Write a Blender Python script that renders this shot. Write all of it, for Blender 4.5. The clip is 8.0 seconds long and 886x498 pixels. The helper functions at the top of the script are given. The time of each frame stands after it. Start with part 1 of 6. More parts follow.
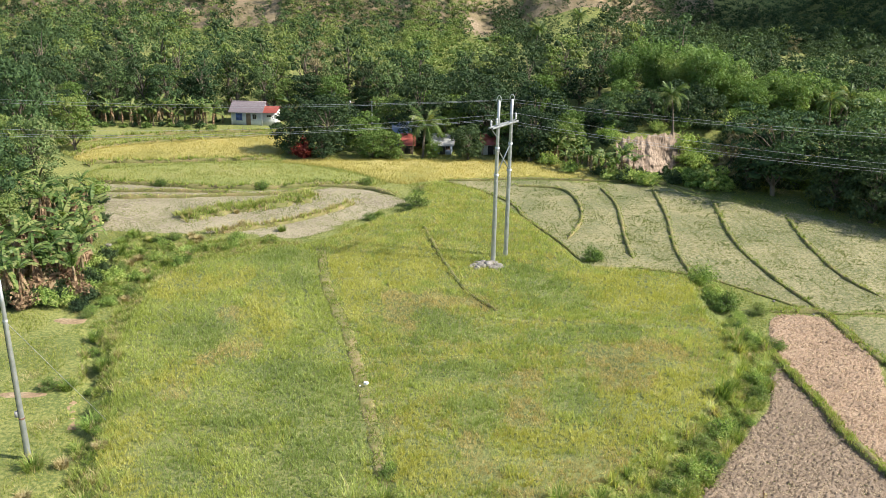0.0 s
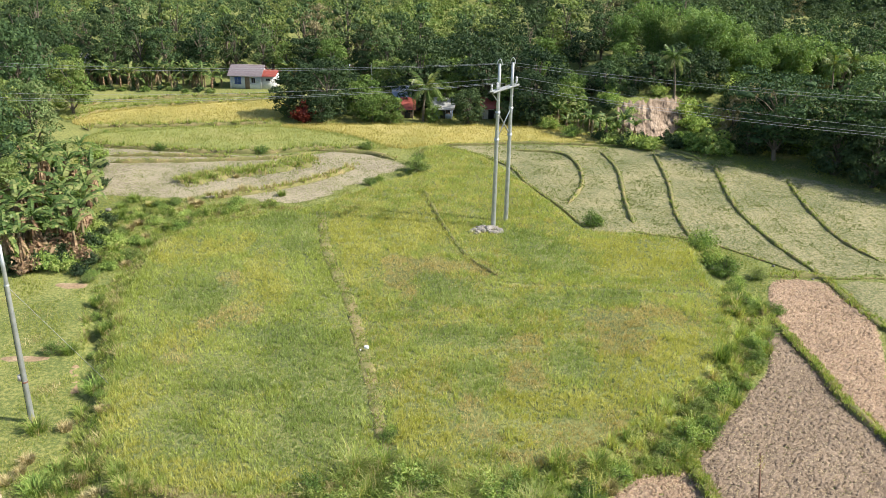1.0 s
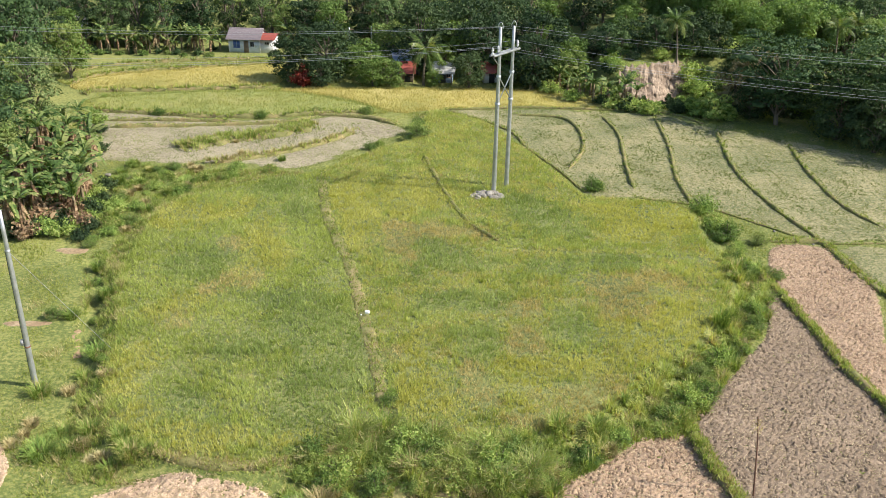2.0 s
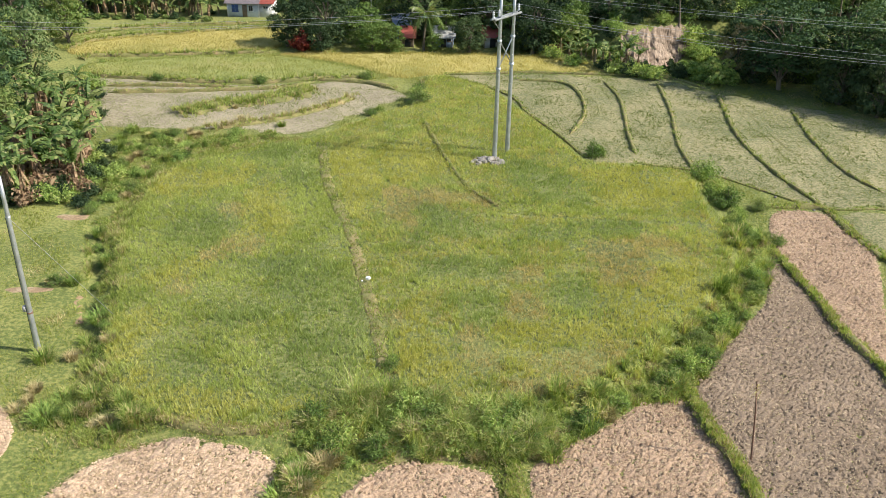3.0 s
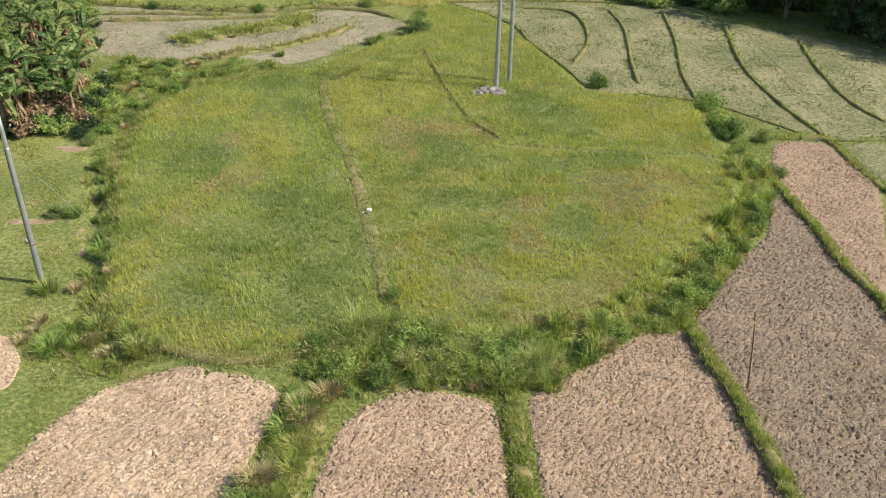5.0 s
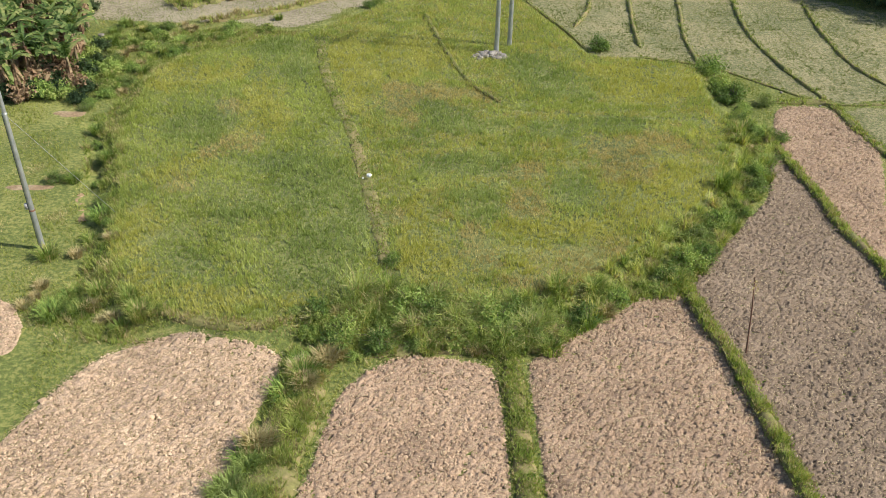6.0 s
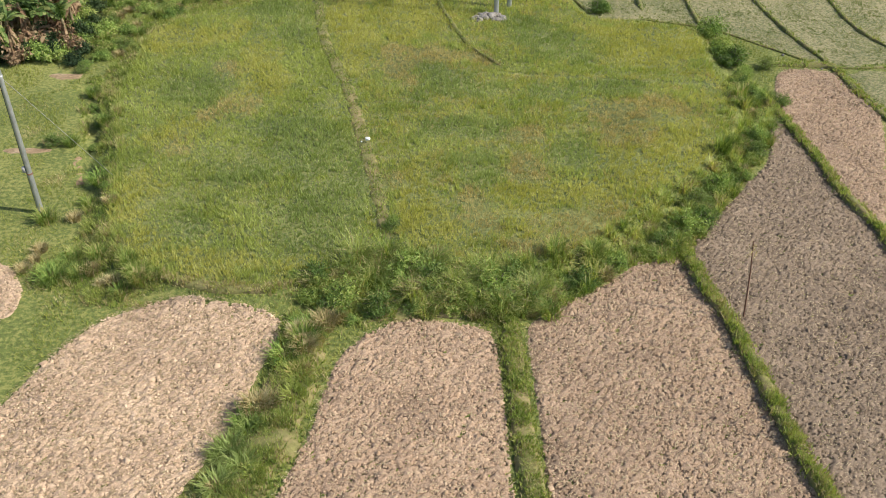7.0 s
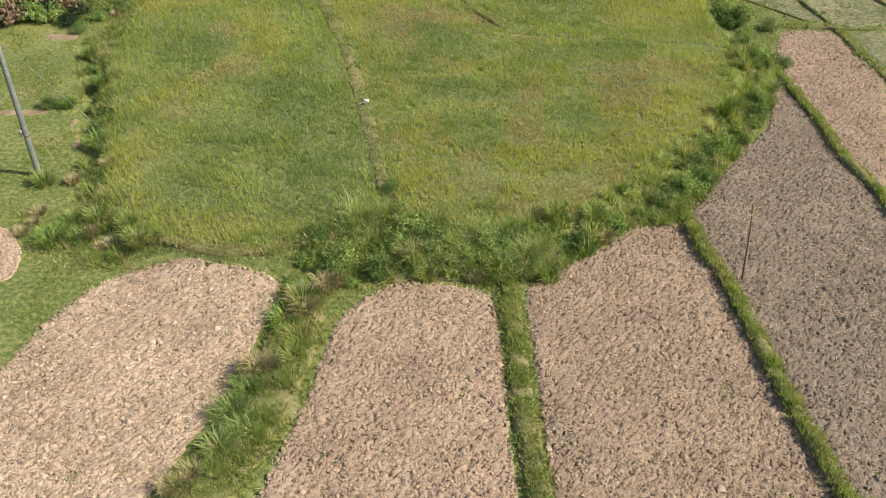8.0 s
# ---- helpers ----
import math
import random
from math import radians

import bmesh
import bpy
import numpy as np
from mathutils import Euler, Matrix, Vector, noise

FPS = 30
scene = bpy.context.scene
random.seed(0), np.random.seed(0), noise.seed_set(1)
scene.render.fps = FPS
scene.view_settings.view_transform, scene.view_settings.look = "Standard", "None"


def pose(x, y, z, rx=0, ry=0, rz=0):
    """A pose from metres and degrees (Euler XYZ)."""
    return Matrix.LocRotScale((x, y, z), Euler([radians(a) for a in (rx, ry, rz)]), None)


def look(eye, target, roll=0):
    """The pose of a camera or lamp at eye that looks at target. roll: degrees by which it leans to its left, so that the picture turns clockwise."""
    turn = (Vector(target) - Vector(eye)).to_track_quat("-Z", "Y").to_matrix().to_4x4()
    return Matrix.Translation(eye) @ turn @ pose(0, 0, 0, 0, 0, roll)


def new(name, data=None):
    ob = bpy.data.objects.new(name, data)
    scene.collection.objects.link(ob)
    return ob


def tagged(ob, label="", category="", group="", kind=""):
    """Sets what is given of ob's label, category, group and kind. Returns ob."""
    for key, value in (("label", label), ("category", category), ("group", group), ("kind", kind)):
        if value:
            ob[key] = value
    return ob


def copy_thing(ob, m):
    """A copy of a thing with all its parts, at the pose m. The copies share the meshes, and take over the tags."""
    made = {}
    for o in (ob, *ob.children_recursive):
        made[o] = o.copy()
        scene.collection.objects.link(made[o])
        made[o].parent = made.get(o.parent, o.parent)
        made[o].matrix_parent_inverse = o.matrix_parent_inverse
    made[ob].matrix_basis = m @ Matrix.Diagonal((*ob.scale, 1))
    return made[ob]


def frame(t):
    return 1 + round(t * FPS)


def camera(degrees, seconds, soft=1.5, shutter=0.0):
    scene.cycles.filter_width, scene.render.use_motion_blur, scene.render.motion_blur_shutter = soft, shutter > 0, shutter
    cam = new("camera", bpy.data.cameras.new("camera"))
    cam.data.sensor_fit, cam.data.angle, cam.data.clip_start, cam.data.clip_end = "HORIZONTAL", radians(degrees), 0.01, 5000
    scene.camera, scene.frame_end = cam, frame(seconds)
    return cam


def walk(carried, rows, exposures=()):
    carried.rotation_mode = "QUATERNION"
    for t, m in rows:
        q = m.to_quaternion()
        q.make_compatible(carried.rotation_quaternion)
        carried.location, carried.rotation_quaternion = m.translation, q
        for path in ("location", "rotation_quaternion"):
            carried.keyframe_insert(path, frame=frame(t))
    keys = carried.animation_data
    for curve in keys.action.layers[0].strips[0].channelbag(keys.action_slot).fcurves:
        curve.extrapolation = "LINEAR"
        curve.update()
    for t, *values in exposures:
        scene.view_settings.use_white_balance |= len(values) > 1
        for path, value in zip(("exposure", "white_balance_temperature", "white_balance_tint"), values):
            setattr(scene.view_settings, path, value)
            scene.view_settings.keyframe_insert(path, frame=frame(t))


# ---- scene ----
EYE = Vector((0.0, 0.0, 30.0))
TURNS = [  # seconds, yaw, pitch, roll of a hovering camera that tilts down
    (0.0, 0.024, -20.003, 1.017),
    (0.5, 0.014, -21.169, 1.033),
    (1.0, -0.007, -22.315, 1.042),
    (1.5, -0.017, -23.461, 1.060),
    (3.0, -0.021, -26.823, 1.007),
    (3.5, -0.035, -27.912, 1.020),
    (4.0, -0.035, -29.015, 0.998),
    (4.5, -0.022, -30.167, 0.993),
    (6.0, -0.070, -33.560, 0.971),
    (6.5, -0.147, -34.739, 1.024),
    (7.0, -0.202, -35.931, 1.073),
    (7.5, -0.276, -37.132, 1.131),
    (8.0, -0.333, -38.361, 1.193)]


def aim(yaw, pitch, roll):
    y, p = radians(yaw), radians(pitch)
    way = Vector((-math.sin(y) * math.cos(p), math.cos(y) * math.cos(p), math.sin(p)))
    return look(EYE, EYE + way * 50, roll)


cam = camera(53.80, 8.0, soft=0.3)
walk(cam, [(t, aim(a, b, c)) for t, a, b, c in TURNS], [(0.0, 1.0), (1.5, 0.96), (3.5, 0.79), (4.5, 0.68), (6.5, 0.55), (8.0, 0.51)])

# ---- light ----
SUN_UP, SUN_X, SUN_Y = radians(41), 0.985, -0.17
world = bpy.data.worlds.new("sky")
scene.world = world
world.use_nodes = True
wn = world.node_tree
sky = wn.nodes.new("ShaderNodeTexSky")
sky.sky_type, sky.sun_disc = "NISHITA", False
sky.sun_elevation, sky.sun_rotation = SUN_UP, math.atan2(SUN_X, SUN_Y)
wn.links.new(sky.outputs[0], wn.nodes["Background"].inputs[0])
wn.nodes["Background"].inputs[1].default_value = 0.115
lamp = bpy.data.lights.new("sun", "SUN")
lamp.energy, lamp.angle, lamp.color = 4.7, radians(0.6), (1.0, 0.94, 0.84)
sun = new("sun", lamp)
sun.matrix_world = look(Vector((SUN_X * math.cos(SUN_UP), SUN_Y * math.cos(SUN_UP), math.sin(SUN_UP))) * 200, (0, 0, 0))

rng = np.random.default_rng(7)


# ---- materials ----
def nodes_of(name):
    m = bpy.data.materials.new(name)
    m.use_nodes = True
    return m, m.node_tree, m.node_tree.nodes["Principled BSDF"]


def link(t, a, b):
    t.links.new(a, b)


def noise_node(t, scale, detail=4.0, rough=0.55, coord="Position"):
    n = t.nodes.new("ShaderNodeTexNoise")
    n.inputs["Scale"].default_value, n.inputs["Detail"].default_value, n.inputs["Roughness"].default_value = scale, detail, rough
    if coord == "Position":
        link(t, t.nodes.new("ShaderNodeNewGeometry").outputs["Position"], n.inputs["Vector"])
    else:
        link(t, t.nodes.new("ShaderNodeTexCoord").outputs["Object"], n.inputs["Vector"])
    return n.outputs["Fac"]


def ramp(t, fac, stops):
    r = t.nodes.new("ShaderNodeValToRGB")
    e = r.color_ramp.elements
    while len(e) < len(stops):
        e.new(0.5)
    for el, (p, c) in zip(e, stops):
        el.position, el.color = p, (*c, 1)
    link(t, fac, r.inputs[0])
    return r.outputs[0]


def mix(t, fac, a, b, kind="MIX"):
    m = t.nodes.new("ShaderNodeMix")
    m.data_type, m.blend_type = "RGBA", kind
    for socket, v in ((m.inputs["Factor"], fac), (m.inputs["A"], a), (m.inputs["B"], b)):
        if isinstance(v, bpy.types.NodeSocket):
            link(t, v, socket)
        elif isinstance(v, tuple):
            socket.default_value = (*v, 1)
        else:
            socket.default_value = v
    return m.outputs["Result"]


def calc(t, op, a, b, clamp=True):
    m = t.nodes.new("ShaderNodeMath")
    m.operation, m.use_clamp = op, clamp
    for socket, v in zip(m.inputs, (a, b)):
        if isinstance(v, bpy.types.NodeSocket):
            link(t, v, socket)
        else:
            socket.default_value = v
    return m.outputs[0]


def bump(t, bsdf, height, strength, distance):
    b = t.nodes.new("ShaderNodeBump")
    b.inputs["Strength"].default_value, b.inputs["Distance"].default_value = strength, distance
    link(t, height, b.inputs["Height"])
    link(t, b.outputs[0], bsdf.inputs["Normal"])


def surface(name, stops, scale=1.0, fine=12.0, fine_amount=0.5, rough=0.9, bump_amount=0.4, bump_size=0.02, metal=0.0, coord="Position"):
    """A rough surface: broad stains through a ramp, grain over them and fine relief."""
    m, t, bsdf = nodes_of(name)
    broad = ramp(t, noise_node(t, scale, 5, 0.6, coord), stops)
    grain = noise_node(t, fine, 5, 0.65, coord)
    dark = ramp(t, grain, [(0.3, (0.45, 0.45, 0.45)), (0.68, (1.3, 1.3, 1.3))])
    link(t, mix(t, fine_amount, broad, dark, "MULTIPLY"), bsdf.inputs["Base Color"])
    bsdf.inputs["Roughness"].default_value, bsdf.inputs["Metallic"].default_value = rough, metal
    bump(t, bsdf, grain, bump_amount, bump_size)
    return m


def speckled(name, one, two, scale, lean=0.5, rough=0.97):
    """Ground of two mingled colours: small clumps, their share shifting over several metres."""
    m, t, bsdf = nodes_of(name)
    clump = noise_node(t, scale, 3, 0.7)
    share = calc(t, "MULTIPLY", calc(t, "SUBTRACT", noise_node(t, 0.13, 3, 0.6), 0.5, False), 0.45, False)
    f = calc(t, "ADD", clump, share, False)
    one, two = np.array(one), np.array(two)
    colour = ramp(t, f, [(lean - 0.16, tuple(one * 0.7)), (lean - 0.05, tuple(one)), (lean + 0.05, tuple(two)), (lean + 0.2, tuple(two * 1.25))])
    link(t, colour, bsdf.inputs["Base Color"])
    bsdf.inputs["Roughness"].default_value = rough
    bump(t, bsdf, clump, 1.0, 0.08)
    return m


def leafy(name, stops, scale=0.25, islands=0.6, gloss=0.45, through_light=0.35, objects=0.35, tufts=0.0, tuft_scale=2.2):
    """Leaves and blades: broad patches, each leaf and each plant a little different, some light passing through."""
    m, t, bsdf = nodes_of(name)
    patch = noise_node(t, scale, 4, 0.6)
    geo = t.nodes.new("ShaderNodeNewGeometry")
    one = t.nodes.new("ShaderNodeObjectInfo").outputs["Random"]
    f = calc(t, "ADD", patch, calc(t, "MULTIPLY", calc(t, "SUBTRACT", geo.outputs["Random Per Island"], 0.5, False), islands, False), False)
    f = calc(t, "ADD", f, calc(t, "MULTIPLY", calc(t, "SUBTRACT", one, 0.5, False), objects, False), False)
    if tufts:
        f = calc(t, "ADD", f, calc(t, "MULTIPLY", calc(t, "SUBTRACT", noise_node(t, tuft_scale, 3, 0.6), 0.5, False), tufts, False))
    colour = ramp(t, f, stops)
    link(t, colour, bsdf.inputs["Base Color"])
    bsdf.inputs["Roughness"].default_value = gloss
    bsdf.inputs["Specular IOR Level"].default_value = 0.15
    tr = t.nodes.new("ShaderNodeBsdfTranslucent")
    link(t, mix(t, 1.0, colour, (1.15, 1.2, 0.6), "MULTIPLY"), tr.inputs[0])
    ms = t.nodes.new("ShaderNodeMixShader")
    ms.inputs[0].default_value = through_light
    link(t, bsdf.outputs[0], ms.inputs[1])
    link(t, tr.outputs[0], ms.inputs[2])
    link(t, ms.outputs[0], t.nodes["Material Output"].inputs[0])
    return m


def plain(name, colour, rough=0.6, metal=0.0, wear=0.35, scale=3.0):
    c = np.array(colour)
    return surface(name, [(0.25, tuple(c * (1 - wear))), (0.75, tuple(np.minimum(c * (1 + wear * 0.5), 0.9)))], scale, 25, 0.3, rough, 0.15, 0.005, metal)


M_GROUND = speckled("grassy_ground", (0.123, 0.152, 0.033), (0.204, 0.205, 0.057), 3.5, 0.52)
M_SOIL = surface("ploughed_soil", [(0.25, (0.25, 0.172, 0.115)), (0.5, (0.36, 0.250, 0.165)), (0.75, (0.45, 0.322, 0.215))], 0.3, 9, 0.8, 0.98, 0.8, 0.06)
M_DULL = surface("dull_ploughed_soil", [(0.25, (0.217, 0.150, 0.100)), (0.5, (0.313, 0.217, 0.144)), (0.75, (0.392, 0.280, 0.187))], 0.3, 9, 0.8, 0.98, 0.8, 0.06)
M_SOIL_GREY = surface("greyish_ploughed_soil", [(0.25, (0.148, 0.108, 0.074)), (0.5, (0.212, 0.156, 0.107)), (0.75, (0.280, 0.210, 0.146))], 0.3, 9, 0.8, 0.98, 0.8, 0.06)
M_SOIL_PALE = surface("pale_ploughed_soil", [(0.25, (0.329, 0.228, 0.153)), (0.5, (0.466, 0.334, 0.225)), (0.75, (0.572, 0.421, 0.289))], 0.3, 9, 0.8, 0.98, 0.8, 0.06)
C_SOIL = leafy("brown_soil_clod", [(0.15, (0.20, 0.135, 0.088)), (0.45, (0.36, 0.248, 0.160)), (0.85, (0.50, 0.365, 0.245))], 0.5, 0.55, 0.95, 0.0, 0.0, 0.5, 3.0)
C_DULL = leafy("dull_brown_soil_clod", [(0.15, (0.174, 0.117, 0.077)), (0.45, (0.313, 0.216, 0.139)), (0.85, (0.435, 0.318, 0.213))], 0.5, 0.55, 0.95, 0.0, 0.0, 0.5, 3.0)
C_GREY = leafy("greyish_soil_clod", [(0.15, (0.120, 0.090, 0.062)), (0.45, (0.220, 0.164, 0.114)), (0.85, (0.320, 0.244, 0.172))], 0.2, 0.55, 0.95, 0.0, 0.0, 0.5, 3.0)
C_PALE = leafy("pale_soil_clod", [(0.15, (0.260, 0.182, 0.119)), (0.45, (0.456, 0.326, 0.217)), (0.85, (0.604, 0.451, 0.310))], 0.5, 0.55, 0.95, 0.0, 0.0, 0.5, 3.0)
M_STRAW = leafy("dry_straw", [(0.2, (0.288, 0.224, 0.120)), (0.8, (0.496, 0.416, 0.272))], 0.8, 0.8, 0.7, 0.2)
M_STUBBLE = speckled("stubble_soil", (0.132, 0.143, 0.056), (0.241, 0.211, 0.110), 4.5)
M_PALE = speckled("dry_fallow_soil", (0.185, 0.155, 0.100), (0.275, 0.235, 0.158), 4.0, 0.46)
M_BANK = surface("eroded_clay_bank", [(0.25, (0.160, 0.112, 0.078)), (0.5, (0.260, 0.192, 0.138)), (0.75, (0.350, 0.276, 0.205))], 0.5, 3.0, 0.8, 0.95, 0.5, 0.1)
M_SLOPE = surface("dry_hill_slope", [(0.3, (0.145, 0.121, 0.050)), (0.5, (0.216, 0.166, 0.093)), (0.7, (0.275, 0.210, 0.137))], 0.2, 1.2, 0.6, 0.95, 0.8, 0.3)
M_DIKE = surface("dike_earth", [(0.3, (0.12, 0.125, 0.038)), (0.5, (0.175, 0.165, 0.055)), (0.7, (0.27, 0.20, 0.10))], 0.7, 5, 0.6, 0.97, 0.7, 0.05)
M_FIELD = speckled("field_floor", (0.095, 0.120, 0.034), (0.165, 0.172, 0.052), 5.0)
M_GOLD = surface("ripe_rice_floor", [(0.3, (0.247, 0.240, 0.060)), (0.5, (0.361, 0.310, 0.090)), (0.7, (0.418, 0.350, 0.128))], 0.08, 1.6, 0.5, 0.9, 0.8, 0.15)
M_YOUNG = surface("green_rice_floor", [(0.3, (0.158, 0.189, 0.047)), (0.5, (0.228, 0.243, 0.068)), (0.7, (0.297, 0.261, 0.095))], 0.08, 1.6, 0.5, 0.9, 0.8, 0.15)

# tall grass of the middle field: patches of fresh, blue-green, straw and brown grass
L_FRESH = leafy("fresh_grass", [(0.2, (0.246, 0.299, 0.068)), (0.5, (0.372, 0.417, 0.112)), (0.85, (0.498, 0.530, 0.203))], 0.3, 0.5, 0.7, 0.45, 0.0, 0.35)
L_COOL = leafy("blue_green_grass", [(0.2, (0.185, 0.246, 0.068)), (0.5, (0.280, 0.344, 0.112)), (0.85, (0.415, 0.458, 0.202))], 0.3, 0.5, 0.7, 0.45, 0.0, 0.35)
L_YELLOW = leafy("yellowing_grass", [(0.2, (0.328, 0.328, 0.073)), (0.5, (0.459, 0.444, 0.119)), (0.85, (0.591, 0.549, 0.224))], 0.3, 0.5, 0.7, 0.45, 0.0, 0.35)
L_RUST = leafy("browning_grass", [(0.2, (0.324, 0.263, 0.106)), (0.5, (0.464, 0.376, 0.166)), (0.85, (0.594, 0.489, 0.264))], 0.3, 0.5, 0.7, 0.45, 0.0, 0.35)
L_HEAD = leafy("grass_seed_heads", [(0.2, (0.36, 0.37, 0.15)), (0.8, (0.50, 0.49, 0.25))], 0.4, 0.6, 0.7, 0.4, 0.0)
L_WILD = leafy("wild_grass", [(0.2, (0.111, 0.174, 0.040)), (0.45, (0.207, 0.284, 0.064)), (0.65, (0.333, 0.371, 0.112)), (0.85, (0.498, 0.408, 0.209))], 0.35, 0.5, 0.55, 0.45, 0.0, 0.7)
L_TURF = leafy("short_turf", [(0.25, (0.138, 0.181, 0.032)), (0.5, (0.214, 0.252, 0.049)), (0.75, (0.314, 0.310, 0.086))], 0.25, 0.5, 0.7, 0.3, 0.0)
L_STUB = leafy("green_stubble", [(0.25, (0.146, 0.185, 0.062)), (0.5, (0.213, 0.252, 0.092)), (0.75, (0.314, 0.308, 0.146))], 0.15, 0.5, 0.7, 0.3, 0.0)
L_GOLD = leafy("ripe_rice", [(0.3, (0.30, 0.285, 0.10)), (0.5, (0.42, 0.365, 0.13)), (0.7, (0.50, 0.41, 0.165))], 0.07, 0.4, 0.7, 0.4, 0.0)
L_YOUNG = leafy("green_rice", [(0.3, (0.22, 0.265, 0.085)), (0.5, (0.31, 0.335, 0.11)), (0.7, (0.40, 0.375, 0.14))], 0.07, 0.4, 0.7, 0.4, 0.0)
L_DRY = leafy("dry_grass", [(0.25, (0.27, 0.215, 0.10)), (0.5, (0.40, 0.33, 0.165)), (0.8, (0.51, 0.44, 0.25))], 0.6, 0.6, 0.7, 0.3, 0.2)
L_BUSH = leafy("shrub_leaves", [(0.2, (0.121, 0.196, 0.048)), (0.45, (0.218, 0.316, 0.076)), (0.7, (0.339, 0.420, 0.113)), (0.9, (0.448, 0.471, 0.167))], 0.5, 0.6, 0.65, 0.35, 0.3)
L_TREE = leafy("tree_leaves", [(0.15, (0.030, 0.060, 0.026)), (0.45, (0.062, 0.108, 0.040)), (0.7, (0.110, 0.165, 0.055)), (0.9, (0.180, 0.215, 0.085))], 0.06, 0.4, 0.65, 0.18, 0.5)
# dark foliage; also paints the shaded right part of the hillside wood
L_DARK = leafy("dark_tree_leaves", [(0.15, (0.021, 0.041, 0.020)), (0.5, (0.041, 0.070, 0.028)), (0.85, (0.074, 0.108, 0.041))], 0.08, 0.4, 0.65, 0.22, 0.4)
L_LIGHT = leafy("bright_tree_leaves", [(0.15, (0.079, 0.135, 0.034)), (0.5, (0.132, 0.205, 0.052)), (0.85, (0.224, 0.260, 0.087))], 0.08, 0.4, 0.65, 0.35, 0.4)
L_BROWN = leafy("dry_tree_leaves", [(0.15, (0.108, 0.102, 0.048)), (0.5, (0.192, 0.168, 0.084)), (0.85, (0.288, 0.240, 0.144))], 0.1, 0.5, 0.6, 0.25, 0.4)
L_BAMBOO = leafy("bamboo_leaves", [(0.15, (0.084, 0.149, 0.041)), (0.5, (0.162, 0.250, 0.070)), (0.85, (0.277, 0.344, 0.115))], 0.1, 0.4, 0.5, 0.35, 0.4)
L_BANANA = leafy("banana_leaf", [(0.15, (0.047, 0.087, 0.023)), (0.5, (0.110, 0.173, 0.047)), (0.85, (0.252, 0.278, 0.100))], 0.5, 0.5, 0.4, 0.35, 0.6)
L_DEAD = leafy("dead_banana_leaf", [(0.15, (0.132, 0.076, 0.046)), (0.5, (0.234, 0.151, 0.092)), (0.85, (0.344, 0.254, 0.151))], 0.9, 0.7, 0.8, 0.2, 0.4)
L_PALM = leafy("palm_leaflets", [(0.15, (0.048, 0.090, 0.022)), (0.5, (0.090, 0.144, 0.036)), (0.85, (0.204, 0.216, 0.072))], 0.3, 0.5, 0.35, 0.3, 0.4)
L_RED = leafy("red_leaves", [(0.2, (0.10, 0.02, 0.015)), (0.8, (0.30, 0.06, 0.04))], 0.5, 0.6, 0.5, 0.3, 0.2)
M_BARK = surface("bark", [(0.3, (0.09, 0.07, 0.05)), (0.7, (0.20, 0.165, 0.12))], 1.2, 14, 0.6, 0.95, 0.8, 0.03)
M_CULM = surface("bamboo_culm", [(0.3, (0.16, 0.17, 0.06)), (0.7, (0.30, 0.28, 0.11))], 1.2, 14, 0.4, 0.6, 0.3, 0.01)
M_STEM = surface("banana_stem", [(0.3, (0.11, 0.085, 0.045)), (0.55, (0.22, 0.17, 0.09)), (0.75, (0.20, 0.22, 0.08))], 1.6, 9, 0.6, 0.8, 0.5, 0.02)
M_STEEL = surface("galvanised_steel", [(0.3, (0.323, 0.340, 0.348)), (0.7, (0.493, 0.510, 0.518))], 2.0, 30, 0.2, 0.42, 0.1, 0.004, 0.65)
M_CONC = plain("grey_concrete", (0.42, 0.41, 0.39), 0.9)
M_WIRE = plain("aluminium_wire", (0.42, 0.43, 0.45), 0.5, 0.3)
M_PORC = plain("porcelain", (0.55, 0.55, 0.56), 0.3)
M_WALL = surface("painted_block_wall", [(0.3, (0.40, 0.44, 0.47)), (0.7, (0.53, 0.57, 0.60))], 0.8, 6, 0.3, 0.9, 0.3, 0.01)
M_WHITE = plain("white_paint", (0.612, 0.612, 0.595), 0.6, 0, 0.2)
M_ROOF = plain("weathered_grey_roofing", (0.235, 0.195, 0.20), 0.6, 0.2)
M_RED = plain("red_painted_roofing", (0.324, 0.077, 0.054), 0.6, 0.1)
M_BLUE = plain("blue_paint", (0.05, 0.10, 0.30), 0.5)
M_TARP = plain("blue_tarpaulin", (0.24, 0.31, 0.42), 0.6)
M_DARK = plain("dark_opening", (0.03, 0.03, 0.03), 0.8)
M_WOOD = plain("weathered_wood", (0.20, 0.145, 0.10), 0.9)
M_STONE = surface("pale_stone", [(0.3, (0.171, 0.150, 0.125)), (0.7, (0.269, 0.249, 0.217))], 2.0, 12, 0.5, 0.95, 0.6, 0.03)
M_BAG = plain("white_plastic", (0.78, 0.78, 0.76), 0.4, 0, 0.15)
M_RUST = plain("rusty_steel", (0.16, 0.085, 0.055), 0.85)


